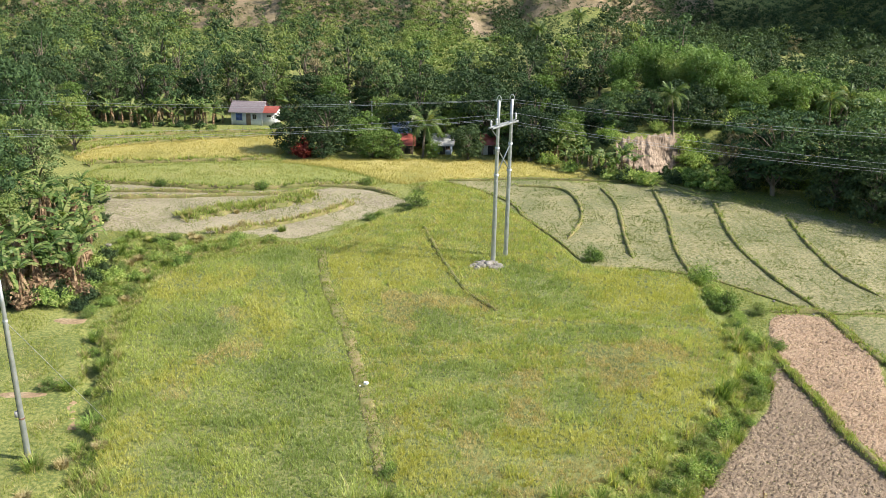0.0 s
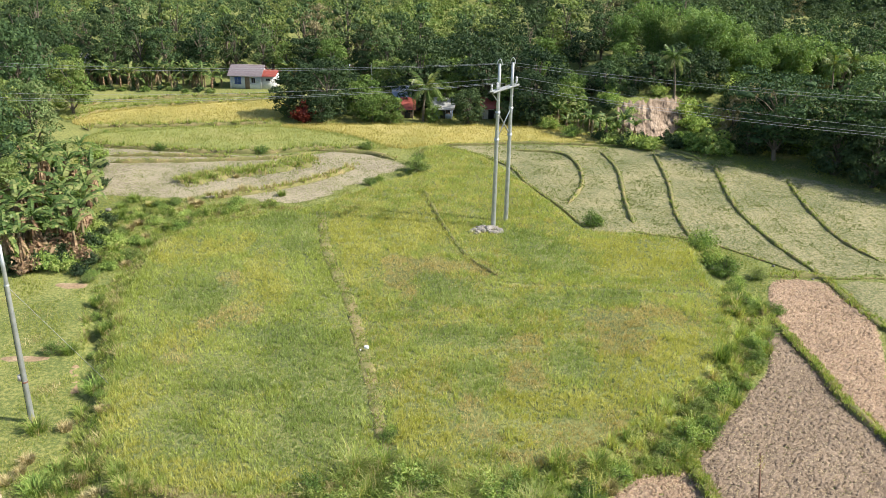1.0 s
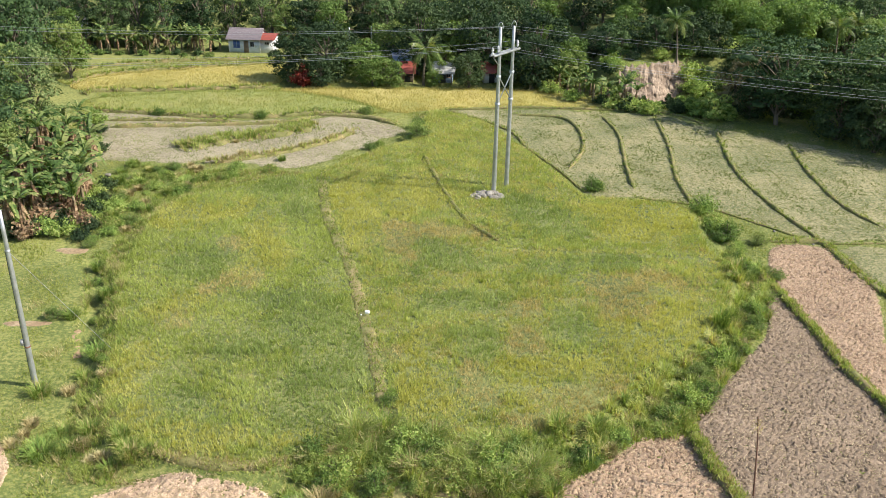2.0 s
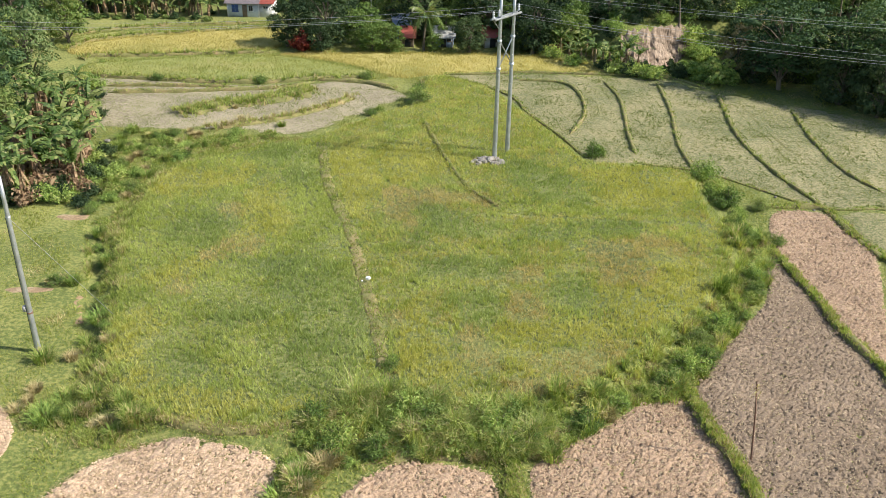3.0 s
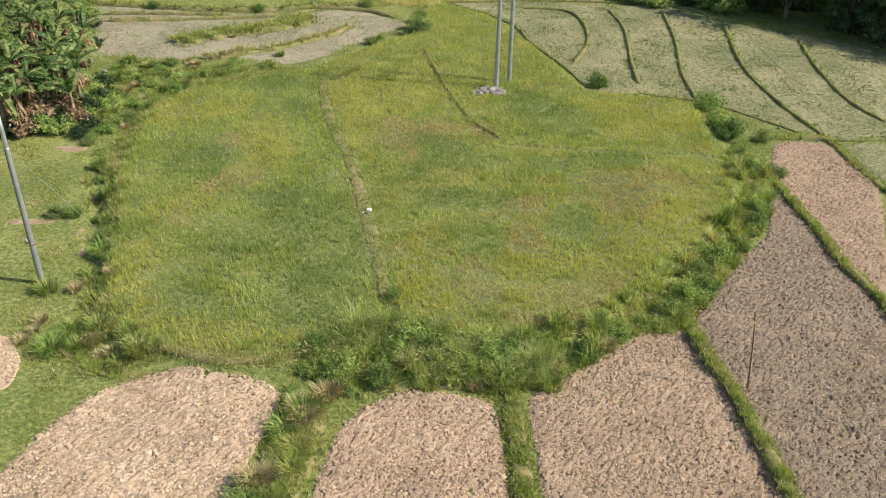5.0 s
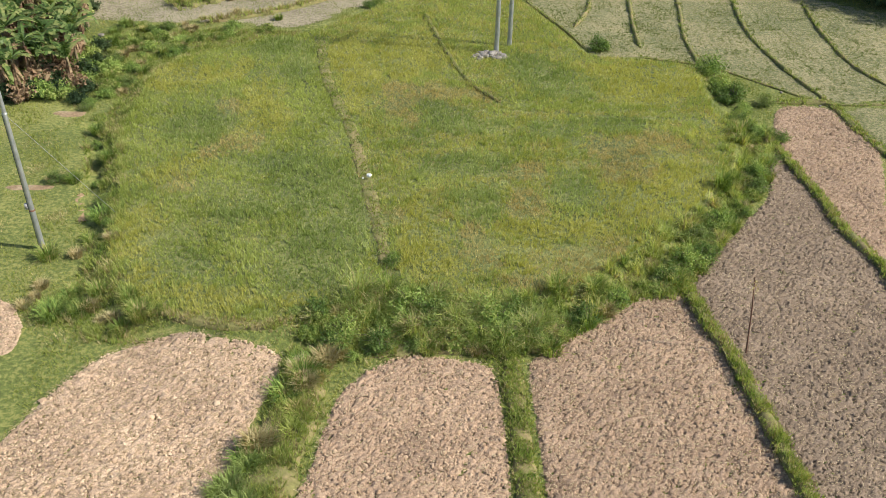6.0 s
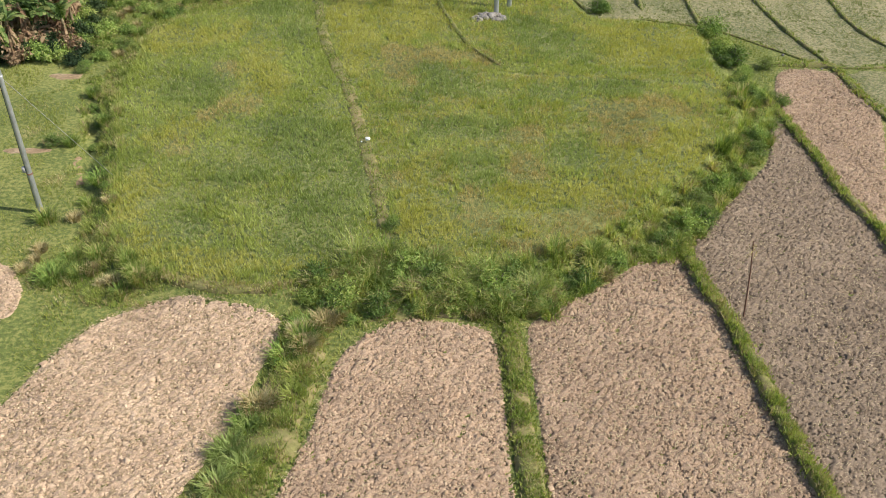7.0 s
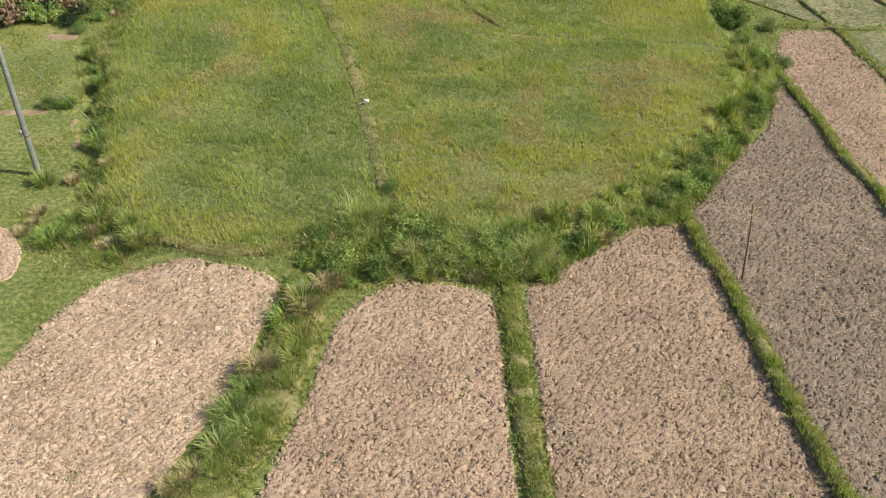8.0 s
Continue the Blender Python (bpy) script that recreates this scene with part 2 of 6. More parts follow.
# ---- geometry helpers ----
def raw_mesh(name, verts, faces, smooth=False):
    """One mesh from an array of places and arrays of triangles or quads."""
    me = bpy.data.meshes.new(name)
    faces = [np.asarray(f, int) for f in (faces if isinstance(faces, list) else [faces]) if len(f)]
    verts = np.asarray(verts, float)
    me.vertices.add(len(verts))
    me.vertices.foreach_set("co", verts.ravel())
    total = np.concatenate([np.full(len(f), f.shape[1]) for f in faces])
    me.loops.add(int(total.sum()))
    me.loops.foreach_set("vertex_index", np.concatenate([f.ravel() for f in faces]))
    me.polygons.add(len(total))
    me.polygons.foreach_set("loop_start", np.concatenate([[0], np.cumsum(total)[:-1]]))
    me.polygons.foreach_set("loop_total", total)
    if smooth:
        me.polygons.foreach_set("use_smooth", np.ones(len(total), bool))
    me.update(calc_edges=True)
    return me


def join(pieces):
    """Pieces of (verts, faces) as one such pair; faces of a piece all have one count."""
    verts, faces, n = [], {}, 0
    for v, f in pieces:
        f = np.asarray(f, int)
        verts.append(v)
        faces.setdefault(f.shape[1], []).append(f + n)
        n += len(v)
    return np.concatenate(verts), [np.concatenate(f) for f in faces.values()]


def part(name, geo, material, parent=None, label="", smooth=False):
    """One mesh object, under a thing or part where one is given."""
    ob = new(name, raw_mesh(name, geo[0], geo[1], smooth))
    ob.data.materials.append(material)
    if parent is not None:
        ob.parent = parent
    if label:
        ob["label"] = label
    return ob


def thing(name, label, category, group="", kind="", m=None):
    ob = tagged(new(name), label, category, group, kind)
    if m is not None:
        ob.matrix_basis = m
    return ob


def tube(points, radii, sides=6, cap=True):
    p = np.asarray(points, float)
    r = np.broadcast_to(np.asarray(radii, float), (len(p),))
    d = np.gradient(p, axis=0)
    d /= np.linalg.norm(d, axis=1)[:, None] + 1e-9
    ref = np.where(np.abs(d[:, 2:3]) > 0.9, np.array([[1.0, 0, 0]]), np.array([[0, 0, 1.0]]))
    a = np.cross(d, ref)
    a /= np.linalg.norm(a, axis=1)[:, None] + 1e-9
    b = np.cross(d, a)
    ang = np.arange(sides) * 2 * np.pi / sides
    v = p[:, None] + r[:, None, None] * (np.cos(ang)[None, :, None] * a[:, None] + np.sin(ang)[None, :, None] * b[:, None])
    i, j = np.meshgrid(np.arange(len(p) - 1), np.arange(sides), indexing="ij")
    k = (j + 1) % sides
    f = np.stack([i * sides + j, i * sides + k, (i + 1) * sides + k, (i + 1) * sides + j], -1).reshape(-1, 4)
    v = v.reshape(-1, 3)
    if cap and sides >= 4:
        top = (len(p) - 1) * sides
        extra = [[top, top + n, top + n + 1, top + min(n + 2, sides - 1)] for n in range(1, sides - 2, 2)]
        f = np.concatenate([f, np.array(extra, int).reshape(-1, 4)])
    return v, f


def box(x0, x1, y0, y1, z0, z1, edge=0.0):
    """A box with its upright edges cut back by edge."""
    e = max(edge, 0.004)
    ring = np.array([(x0 + e, y0), (x1 - e, y0), (x1, y0 + e), (x1, y1 - e), (x1 - e, y1), (x0 + e, y1), (x0, y1 - e), (x0, y0 + e)])
    v = np.concatenate([np.c_[ring, np.full(8, z0)], np.c_[ring, np.full(8, z1)]])
    side = [[n, (n + 1) % 8, 8 + (n + 1) % 8, 8 + n] for n in range(8)]
    top = [[8, 9, 10, 11], [8, 11, 12, 15], [12, 13, 14, 15]]
    low = [[3, 2, 1, 0], [7, 4, 3, 0], [7, 6, 5, 4]]
    return v, np.array(side + top + low)


def curve(points, step, closed=False):
    """A smooth line through some points, cut into even steps."""
    p = np.asarray(points, float)
    if closed:
        p = np.concatenate([p[-1:], p, p[:2]])
    else:
        p = np.concatenate([2 * p[:1] - p[1:2], p, 2 * p[-1:] - p[-2:-1]])
    u = np.linspace(0, 1, 24, endpoint=False)[:, None]
    out = []
    for a, b, c, d in zip(p[:-3], p[1:-2], p[2:-1], p[3:]):
        out.append(0.5 * (2 * b + (c - a) * u + (2 * a - 5 * b + 4 * c - d) * u**2 + (3 * b - a - 3 * c + d) * u**3))
    q = np.concatenate(out + [p[-2:-1]])
    s = np.r_[0, np.cumsum(np.linalg.norm(np.diff(q, axis=0), axis=1))]
    n = max(int(s[-1] / step), 3)
    t = np.linspace(0, s[-1], n + 1)
    q = np.stack([np.interp(t, s, q[:, 0]), np.interp(t, s, q[:, 1])], -1)
    return q[:-1] if closed else q


def inside(poly, pts):
    x, y = pts[:, 0], pts[:, 1]
    r = np.zeros(len(pts), bool)
    for (x0, y0), (x1, y1) in zip(poly, np.roll(poly, -1, 0)):
        c = (y0 > y) != (y1 > y)
        r ^= c & (x < (x1 - x0) * (y - y0) / (y1 - y0 + 1e-12) + x0)
    return r


def away(line, pts, closed=False):
    """The distance of points from a line of points."""
    best = np.full(len(pts), 1e9)
    ends = np.roll(line, -1, 0) if closed else line[1:]
    for a, b in zip(line, ends):
        d = b - a
        u = np.clip(((pts - a) @ d) / (d @ d + 1e-9), 0, 1)
        best = np.minimum(best, ((pts - a - u[:, None] * d) ** 2).sum(1))
    return np.sqrt(best)


def wave(x, y, size, seed=0):
    """Smooth uneven noise, about -1 to 1, for arrays."""
    g = np.random.default_rng(seed)
    out = 0
    for n in range(6):
        a, k, p = g.uniform(0, 6.28), g.uniform(0.6, 1.8) * 6.28 / size, g.uniform(0, 6.28)
        out = out + np.sin(k * (x * np.cos(a) + y * np.sin(a)) + p + 0.8 * np.sin(k * 0.6 * (y * np.cos(a) - x * np.sin(a))))
    return out / 3.2


def ease(a, b, x):
    u = np.clip((x - a) / (b - a), 0, 1)
    return u * u * (3 - 2 * u)


# ---- the plan: field outlines, from above ----
RISE = 0.6  # the middle field lies on a low terrace
MIDDLE = curve([(-12.7, 82.2), (-10.2, 85.2), (-5.9, 91.1), (-3.2, 93.8), (-2.1, 104.4), (0.9, 104.3), (5.0, 99.9), (7.5, 93.4), (9.3, 88.5), (11.4, 82.9), (13.1, 77.2), (16.6, 75.9), (21.8, 74.5), (22.1, 69.9), (21.8, 65.2), (22.3, 61.3), (21.1, 56.8), (18.9, 52.6), (15.0, 48.0)] + [(10.9, 43.5), (7.2, 40.2), (3.9, 39.3), (-1.9, 40.0), (-5.3, 38.8), (-8.1, 36.5), (-11.4, 36.4), (-14.9, 37.2), (-18.1, 39.2), (-20.2, 44.4), (-21.7, 51.2)] + [(-24.0, 57.7), (-24.6, 63.7), (-24.8, 72.0), (-20.5, 77.2), (-15.7, 80.1)], 1.0, True)
DITCH = curve([(-28.0, 62.2), (-25.3, 57.0), (-24.1, 52.1), (-22.7, 47.9), (-21.4, 45.4)], 0.5)
GULLY = curve([(24.7, 114.8), (28.5, 115.0), (33.0, 115.9)] + [(48.0, 110.0)], 2.0)


def true_ground(x, y):
    """The height of the ground: flat valley floor, one low terrace, a gully, the hill behind, and an unseen ridge added
    to shade it.
    """
    x, y = np.asarray(x, float), np.asarray(y, float)
    pts = np.stack([x.ravel(), y.ravel()], -1)
    z = 0.05 * wave(pts[:, 0], pts[:, 1], 9.0, 3)
    near = (np.abs(pts[:, 0]) < 40) & (pts[:, 1] > 25) & (pts[:, 1] < 120)
    if near.any():
        q = pts[near]
        d = away(MIDDLE[::2], q, True)
        d = np.where(inside(MIDDLE, q), 0, d)
        z[near] += RISE * (1 - ease(0.1, 1.3, d))
    far = (pts[:, 1] > 95) & (pts[:, 0] > 5) & (pts[:, 0] < 75) & (pts[:, 1] < 150)
    if far.any():
        q = pts[far]
        z[far] -= 1.6 * (1 - ease(1.5, 5.0, away(GULLY, q)))
    z += 3.8 * ease(117.0, 119.2, pts[:, 1] - 5.0 * np.clip((pts[:, 0] - 23.6) / 10.4, 0, 1)) * ease(20, 24, pts[:, 0]) * (1 - ease(40, 47, pts[:, 0]))
    if near.any():
        z[near] -= 0.5 * (1 - ease(0.12, 0.6, away(DITCH, pts[near])))
    up = np.maximum(pts[:, 1] - (146 + 4 * wave(pts[:, 0], 0, 60, 5)), 0)
    z += 0.025 * up * (1 + 0.3 * wave(pts[:, 0], pts[:, 1], 90, 8))
    steep = np.maximum(pts[:, 1] - (238 + 5 * wave(pts[:, 0], 0, 70, 6)), 0)
    z += 0.55 * steep * (1 + 0.12 * wave(pts[:, 0], pts[:, 1], 60, 9)) * (1 - 0.4 * ease(300, 900, pts[:, 1]))
    # steep ridge past the right edge, out of view, added to cast shade
    z += 150 * ease(0.0, 1.0, (pts[:, 0] - 18 - 0.56 * np.clip(pts[:, 1], 190, 420)) / 70) * ease(185, 235, pts[:, 1]) * (1 - ease(500, 1200, pts[:, 1]))
    side = np.maximum(np.abs(pts[:, 0] + 10) - 110, 0)
    z += 0.12 * side
    return z.reshape(x.shape)


LX, LY, LS = -60.0, 12.0, 0.3
lx, ly = np.meshgrid(LX + LS * np.arange(450), LY + LS * np.arange(470))
LEVELS = true_ground(lx, ly)


def ground_z(x, y):
    """The ground's height, looked up near the fields, worked out beyond them."""
    x, y = np.asarray(x, float), np.asarray(y, float)
    u, v = (x - LX) / LS, (y - LY) / LS
    ok = (u >= 0) & (v >= 0) & (u < 448.9) & (v < 468.9)
    a, b = np.clip(u, 0, 448.9), np.clip(v, 0, 468.9)
    i, j = a.astype(int), b.astype(int)
    a, b = a - i, b - j
    z = (1 - b) * ((1 - a) * LEVELS[j, i] + a * LEVELS[j, i + 1]) + b * ((1 - a) * LEVELS[j + 1, i] + a * LEVELS[j + 1, i + 1])
    if not ok.all():
        z = np.array(z)
        z[~ok] = true_ground(x[~ok], y[~ok])
    return z


def seat(x, y):
    return float(ground_z(np.array([x]), np.array([y]))[0])


def axis(lo, hi, fine_lo, fine_hi, step, grow=1.18):
    a = list(np.arange(fine_lo, fine_hi + step / 2, step))
    s = step
    while a[-1] < hi:
        s *= grow
        a.append(a[-1] + s)
    s, b = step, [fine_lo]
    while b[-1] > lo:
        s *= grow
        b.append(b[-1] - s)
    return np.array(b[:0:-1] + a)


# ---- ground ----
gx, gy = axis(-2500, 2500, -46, 50, 0.62, 1.12), axis(-600, 2600, 18, 126, 0.62, 1.12)
GX, GY = np.meshgrid(gx, gy)
GZ = ground_z(GX, GY)
nx, ny = len(gx), len(gy)
ii, jj = np.meshgrid(np.arange(ny - 1), np.arange(nx - 1), indexing="ij")
gf = np.stack([ii * nx + jj, ii * nx + jj + 1, (ii + 1) * nx + jj + 1, (ii + 1) * nx + jj], -1).reshape(-1, 4)
ground = part("ground", (np.stack([GX.ravel(), GY.ravel(), GZ.ravel()], -1), gf), M_GROUND, None, smooth=True)
tagged(ground, "uneven green valley ground rising to a wooded hill, with an added unseen ridge", "ground", kind="structure")


def field(name, outline, spacing, lift, rough_height, material, label, category="field"):
    """A field: a sheet inside an outline, uneven, its rim sunk into the ground."""
    edge = curve(outline, spacing, True)
    FIELD_EDGES.append(edge[::3])
    lo, hi = edge.min(0), edge.max(0)
    X, Y = np.meshgrid(np.arange(lo[0], hi[0], spacing), np.arange(lo[1], hi[1], spacing))
    g = np.stack([X.ravel(), Y.ravel()], -1) + rng.uniform(-0.3, 0.3, (X.size, 2)) * spacing
    g = g[inside(edge, g)]
    g = g[away(edge, g, True) > spacing * 0.5]
    pts = np.concatenate([edge, g])
    n = len(edge)
    from mathutils import geometry
    out = geometry.delaunay_2d_cdt([Vector(p) for p in pts], [(a, (a + 1) % n) for a in range(n)], [], 1, 1e-5)
    v2 = np.array([tuple(p) for p in out[0]])
    z = ground_z(v2[:, 0], v2[:, 1])
    inner = np.minimum(away(edge, v2, True) / 0.5, 1)
    z = z + (lift + 0.06) * inner - 0.06 + inner * rough_height * (rng.random(len(z)) - 0.5)
    ob = part(name, (np.c_[v2, z], np.array([tuple(f) for f in out[2]])), material, None, smooth=spacing > 0.3)
    return tagged(ob, label, category, kind="structure"), edge


def scatter(edge, count):
    """Random places inside an outline."""
    lo, hi = edge.min(0), edge.max(0)
    out = np.zeros((0, 2))
    while len(out) < count:
        p = rng.uniform(lo, hi, (count, 2))
        out = np.concatenate([out, p[inside(edge, p)]])
    return out[:count]


def blades(pts, z, height, width, lean=0.35, spread=0.4):
    """Grass blades as slivers, one island a blade."""
    n = len(pts)
    a = rng.uniform(0, 2 * np.pi, n)
    h = np.asarray(height) * rng.uniform(1 - spread, 1 + spread, n)
    w = np.asarray(width) * rng.uniform(0.7, 1.3, n)
    side = np.stack([np.cos(a), np.sin(a), 0 * a], -1) * w[:, None] * 0.5
    b = rng.uniform(0, 2 * np.pi, n)
    out = np.stack([np.cos(b), np.sin(b), 0 * b], -1) * (h * lean * rng.uniform(0.2, 1.5, n))[:, None]
    base = np.c_[pts, z]
    up = np.stack([0 * a, 0 * a, h], -1)
    v = np.stack([base - side, base + side, base + up + out], 1).reshape(-1, 3)
    return v, np.arange(3 * n).reshape(-1, 3)


def grass(name, pts, height, width, material, label, lean=0.35, category="grass", z=None, spread=0.4):
    z = ground_z(pts[:, 0], pts[:, 1]) - 0.03 if z is None else z
    return tagged(part(name, blades(pts, z, height, width, lean, spread), material), label, category, kind="stuff")


def tufts(name, pts, height, reach, per, width, material, label, bent=False, z=None):
    """Grass in tufts: each a bundle of arching blades from one foot, one length and lean for the bundle."""
    n = len(pts)
    foot = np.c_[pts, ground_z(pts[:, 0], pts[:, 1]) - 0.03 if z is None else z]
    size = np.broadcast_to(np.asarray(height, float), (n,)) * rng.uniform(0.7, 1.3, n)
    sway = rng.normal(0, 0.18, (n, 2))
    a = rng.uniform(0, 2 * np.pi, (n, per))
    h = size[:, None] * rng.uniform(0.65, 1.15, (n, per))
    q = reach * h * rng.uniform(0.15, 1.1, (n, per))
    out = np.stack([np.cos(a) * q + sway[:, :1] * h, np.sin(a) * q + sway[:, 1:] * h, 0 * a], -1)
    side = np.stack([-np.sin(a), np.cos(a), 0 * a], -1) * (width * rng.uniform(0.7, 1.3, (n, per)) * 0.5)[..., None]
    base = foot[:, None] + 0.22 * out
    up = np.stack([0 * h, 0 * h, h], -1)
    tip = base + up * (1 - 0.35 * (q / (h + 1e-6)))[..., None] + out
    if bent:
        half = base + 0.65 * up + 0.35 * out
        v = np.stack([base - side, base + side, half + side * 0.8, half - side * 0.8, tip], 2).reshape(-1, 3)
        k = np.arange(n * per)[:, None] * 5
        f = np.concatenate([k + [0, 1, 2], k + [0, 2, 3], k + [3, 2, 4]])
    else:
        v, f = np.stack([base - side, base + side, tip], 2).reshape(-1, 3), np.arange(n * per * 3).reshape(-1, 3)
    return tagged(part(name, (v, f), material), label, "grass", kind="stuff")


def tilth(name, outline, spacing, material, label):
    """A ploughed field: a sheet of broken soil, mostly even on top, with pits between the lumps and a ragged rim."""
    edge = curve(outline, 0.24, True)
    FIELD_EDGES.append(edge[::3])
    lo, hi = edge.min(0), edge.max(0)
    X, Y = np.meshgrid(np.arange(lo[0], hi[0], spacing), np.arange(lo[1], hi[1], spacing))
    rows, cols = X.shape
    X, Y = X + rng.uniform(-0.38, 0.38, X.shape) * spacing, Y + rng.uniform(-0.38, 0.38, X.shape) * spacing
    p = np.stack([X.ravel(), Y.ravel()], -1)
    keep = inside(edge, p)
    rim = np.zeros(len(p))
    rim[keep] = np.minimum(away(edge[::2], p[keep], True) / 0.4, 1)
    lumps = 0.02 * wave(p[:, 0], p[:, 1], 1.1, 81)
    z = ground_z(p[:, 0], p[:, 1]) - 0.05 + rim * (0.22 + lumps - 0.22 * rng.random(len(p)) ** 2.2)
    i, j = np.meshgrid(np.arange(rows - 1), np.arange(cols - 1), indexing="ij")
    f = np.stack([i * cols + j, i * cols + j + 1, (i + 1) * cols + j + 1, (i + 1) * cols + j], -1).reshape(-1, 4)
    f = f[keep[f].all(1)]
    f = np.concatenate([f[:, [0, 1, 2]], f[:, [0, 2, 3]]])
    used, f = np.unique(f, return_inverse=True)
    ob = part(name, (np.c_[p, z][used], f.reshape(-1, 3)), material)
    return tagged(ob, label, "field", kind="structure"), edge


def clods(name, edge, count, size, material, label):
    """Lumps of broken soil: flattened, uneven, eight-sided."""
    pts = scatter(edge, count)
    keep = away(edge, pts, True) > 0.15
    pts = pts[keep]
    n = len(pts)
    s = size * rng.lognormal(0, 0.38, n) * (0.85 + 0.3 * wave(pts[:, 0], pts[:, 1], 1.4, 91))
    unit = np.array([(1, 0, 0), (0, 1, 0), (-1, 0, 0), (0, -1, 0), (0, 0, 0.95)], float)
    v = unit[None] * rng.uniform(0.55, 1.25, (n, 5, 3)) + rng.uniform(-0.25, 0.25, (n, 5, 3))
    a = rng.uniform(0, 6.28, n)
    c, q = np.cos(a)[:, None], np.sin(a)[:, None]
    v = np.stack([v[..., 0] * c - v[..., 1] * q, v[..., 0] * q + v[..., 1] * c, v[..., 2]], -1) * s[:, None, None] * 0.5
    v += np.c_[pts, ground_z(pts[:, 0], pts[:, 1]) + 0.12][:, None]
    f = np.array([(0, 1, 4), (1, 2, 4), (2, 3, 4), (3, 0, 4)])
    faces = (np.arange(n)[:, None, None] * 5 + f[None]).reshape(-1, 3)
    return tagged(part(name, (v.reshape(-1, 3), faces), material), label, "soil", kind="stuff")


def litter(name, edge, count, material, label):
    """Bits of straw lying on the soil."""
    pts = scatter(edge, count)
    n = len(pts)
    a, l = rng.normal(0.5, 0.8, n), rng.uniform(0.07, 0.26, n)
    d = np.stack([np.cos(a) * l, np.sin(a) * l, rng.uniform(-0.03, 0.05, n)], -1)
    s = np.stack([-np.sin(a), np.cos(a), 0 * a], -1) * 0.012
    c = np.c_[pts, ground_z(pts[:, 0], pts[:, 1]) + rng.uniform(0.14, 0.22, n)]
    v = np.stack([c - d / 2 - s, c + d / 2 - s * 0.5, c + d / 2 + s * 0.5, c - d / 2 + s], 1).reshape(-1, 3)
    return tagged(part(name, (v, np.arange(4 * n).reshape(-1, 4)), material), label, "straw", kind="stuff")


def dike(points, width, height, label, material=None, tuft=(0.3, 0.035, 90), leaf=None, green=0.5, dry=0.82):
    """A low earth bank along a line, with a ridged section, and the grass on it."""
    line = curve(points, 0.5)
    d = np.gradient(line, axis=0)
    d /= np.linalg.norm(d, axis=1)[:, None]
    s = np.stack([-d[:, 1], d[:, 0]], -1)
    wob = 1 + 0.25 * wave(line[:, 0], line[:, 1], 2.5, 11)
    along = np.minimum(np.arange(len(line)), np.arange(len(line))[::-1]) * 0.5
    wob = wob * (0.15 + 0.85 * ease(0, 1.6, along))
    prof = [(-0.5, -0.08), (-0.42, 0.55), (-0.26, 1.0), (0.0, 1.08), (0.26, 1.0), (0.42, 0.55), (0.5, -0.08)]
    rows = []
    for u, h in prof:
        q = line + s * (u * width * wob)[:, None]
        rows.append(np.c_[q, ground_z(q[:, 0], q[:, 1]) + np.where(h > 0, h * height * wob, -0.08) + rng.uniform(-0.03, 0.03, len(q)) * (h > 0)])
    v = np.stack(rows, 1)
    n, k = v.shape[:2]
    i, j = np.meshgrid(np.arange(n - 1), np.arange(k - 1), indexing="ij")
    f = np.stack([i * k + j, i * k + j + 1, (i + 1) * k + j + 1, (i + 1) * k + j], -1).reshape(-1, 4)
    tagged(part("earth_dike", (v.reshape(-1, 3), f), material or M_DIKE, None, smooth=True), label, "dike", kind="structure")
    h, w, per = tuft
    total = int(per * len(line) * 0.5 * width / 3)
    pick, u = rng.integers(0, len(line), total), rng.normal(0, 0.27, total)
    p = line[pick] + s[pick] * (u * width)[:, None] + rng.uniform(-0.25, 0.25, (total, 2))
    z = ground_z(p[:, 0], p[:, 1]) + height * np.clip(2.4 - 4.4 * np.abs(u), 0, 1) - 0.03
    k = rng.random(total) + 0.2 * wave(p[:, 0], p[:, 1], 2.0, 55)
    for lo, hi, mat, label in ((-9, green, leaf or L_WILD, "rough green grass growing along an earth dike"), (green, dry, L_FRESH, "fresh light grass growing along an earth dike"), (dry, 9, L_DRY, "dry grass growing along an earth dike")):
        c = (k >= lo) & (k < hi)
        if not c.any():
            continue
        clump = h * np.clip(1 + 0.5 * wave(p[c, 0], p[c, 1], 1.3, 56), 0.4, 1.8)
        tufts("dike_grass", p[c], clump, 0.6, 6, w * 1.15, mat, label, z=z[c])
    return line


FIELD_EDGES = [MIDDLE]

# fields of broken soil
SOIL_EAST = [(27.4, 66.7), (31.8, 67.5), (32.4, 63.8), (32.8, 58.4)] + [(26.8, 43.1), (26.5, 45.6), (26.0, 48.2), (25.9, 53.6), (25.3, 59.0)]
SOIL_TRACK = [(24.8, 59.0), (25.7, 53.0), (25.9, 48.0), (26.4, 45.4), (26.7, 42.7)] + [(26.5, 24.0)] + [(16.9, 21.9), (16.4, 24.5), (16.0, 27.1), (15.7, 30.8), (15.3, 35.0), (14.6, 38.4), (14.7, 41.6), (15.7, 43.3), (19.5, 48.6), (22.2, 52.3)]
SOIL_BROAD = [(14.1, 41.3), (14.6, 38.4), (15.3, 35.0), (15.7, 30.8), (16.0, 27.1), (16.4, 24.5), (16.7, 21.9)] + [(16.2, 17.0), (4.2, 17.0)] + [(4.7, 21.7), (4.6, 24.0), (4.6, 27.2), (4.5, 30.9), (4.5, 34.3), (5.6, 35.8), (8.6, 37.9), (11.5, 40.4)]
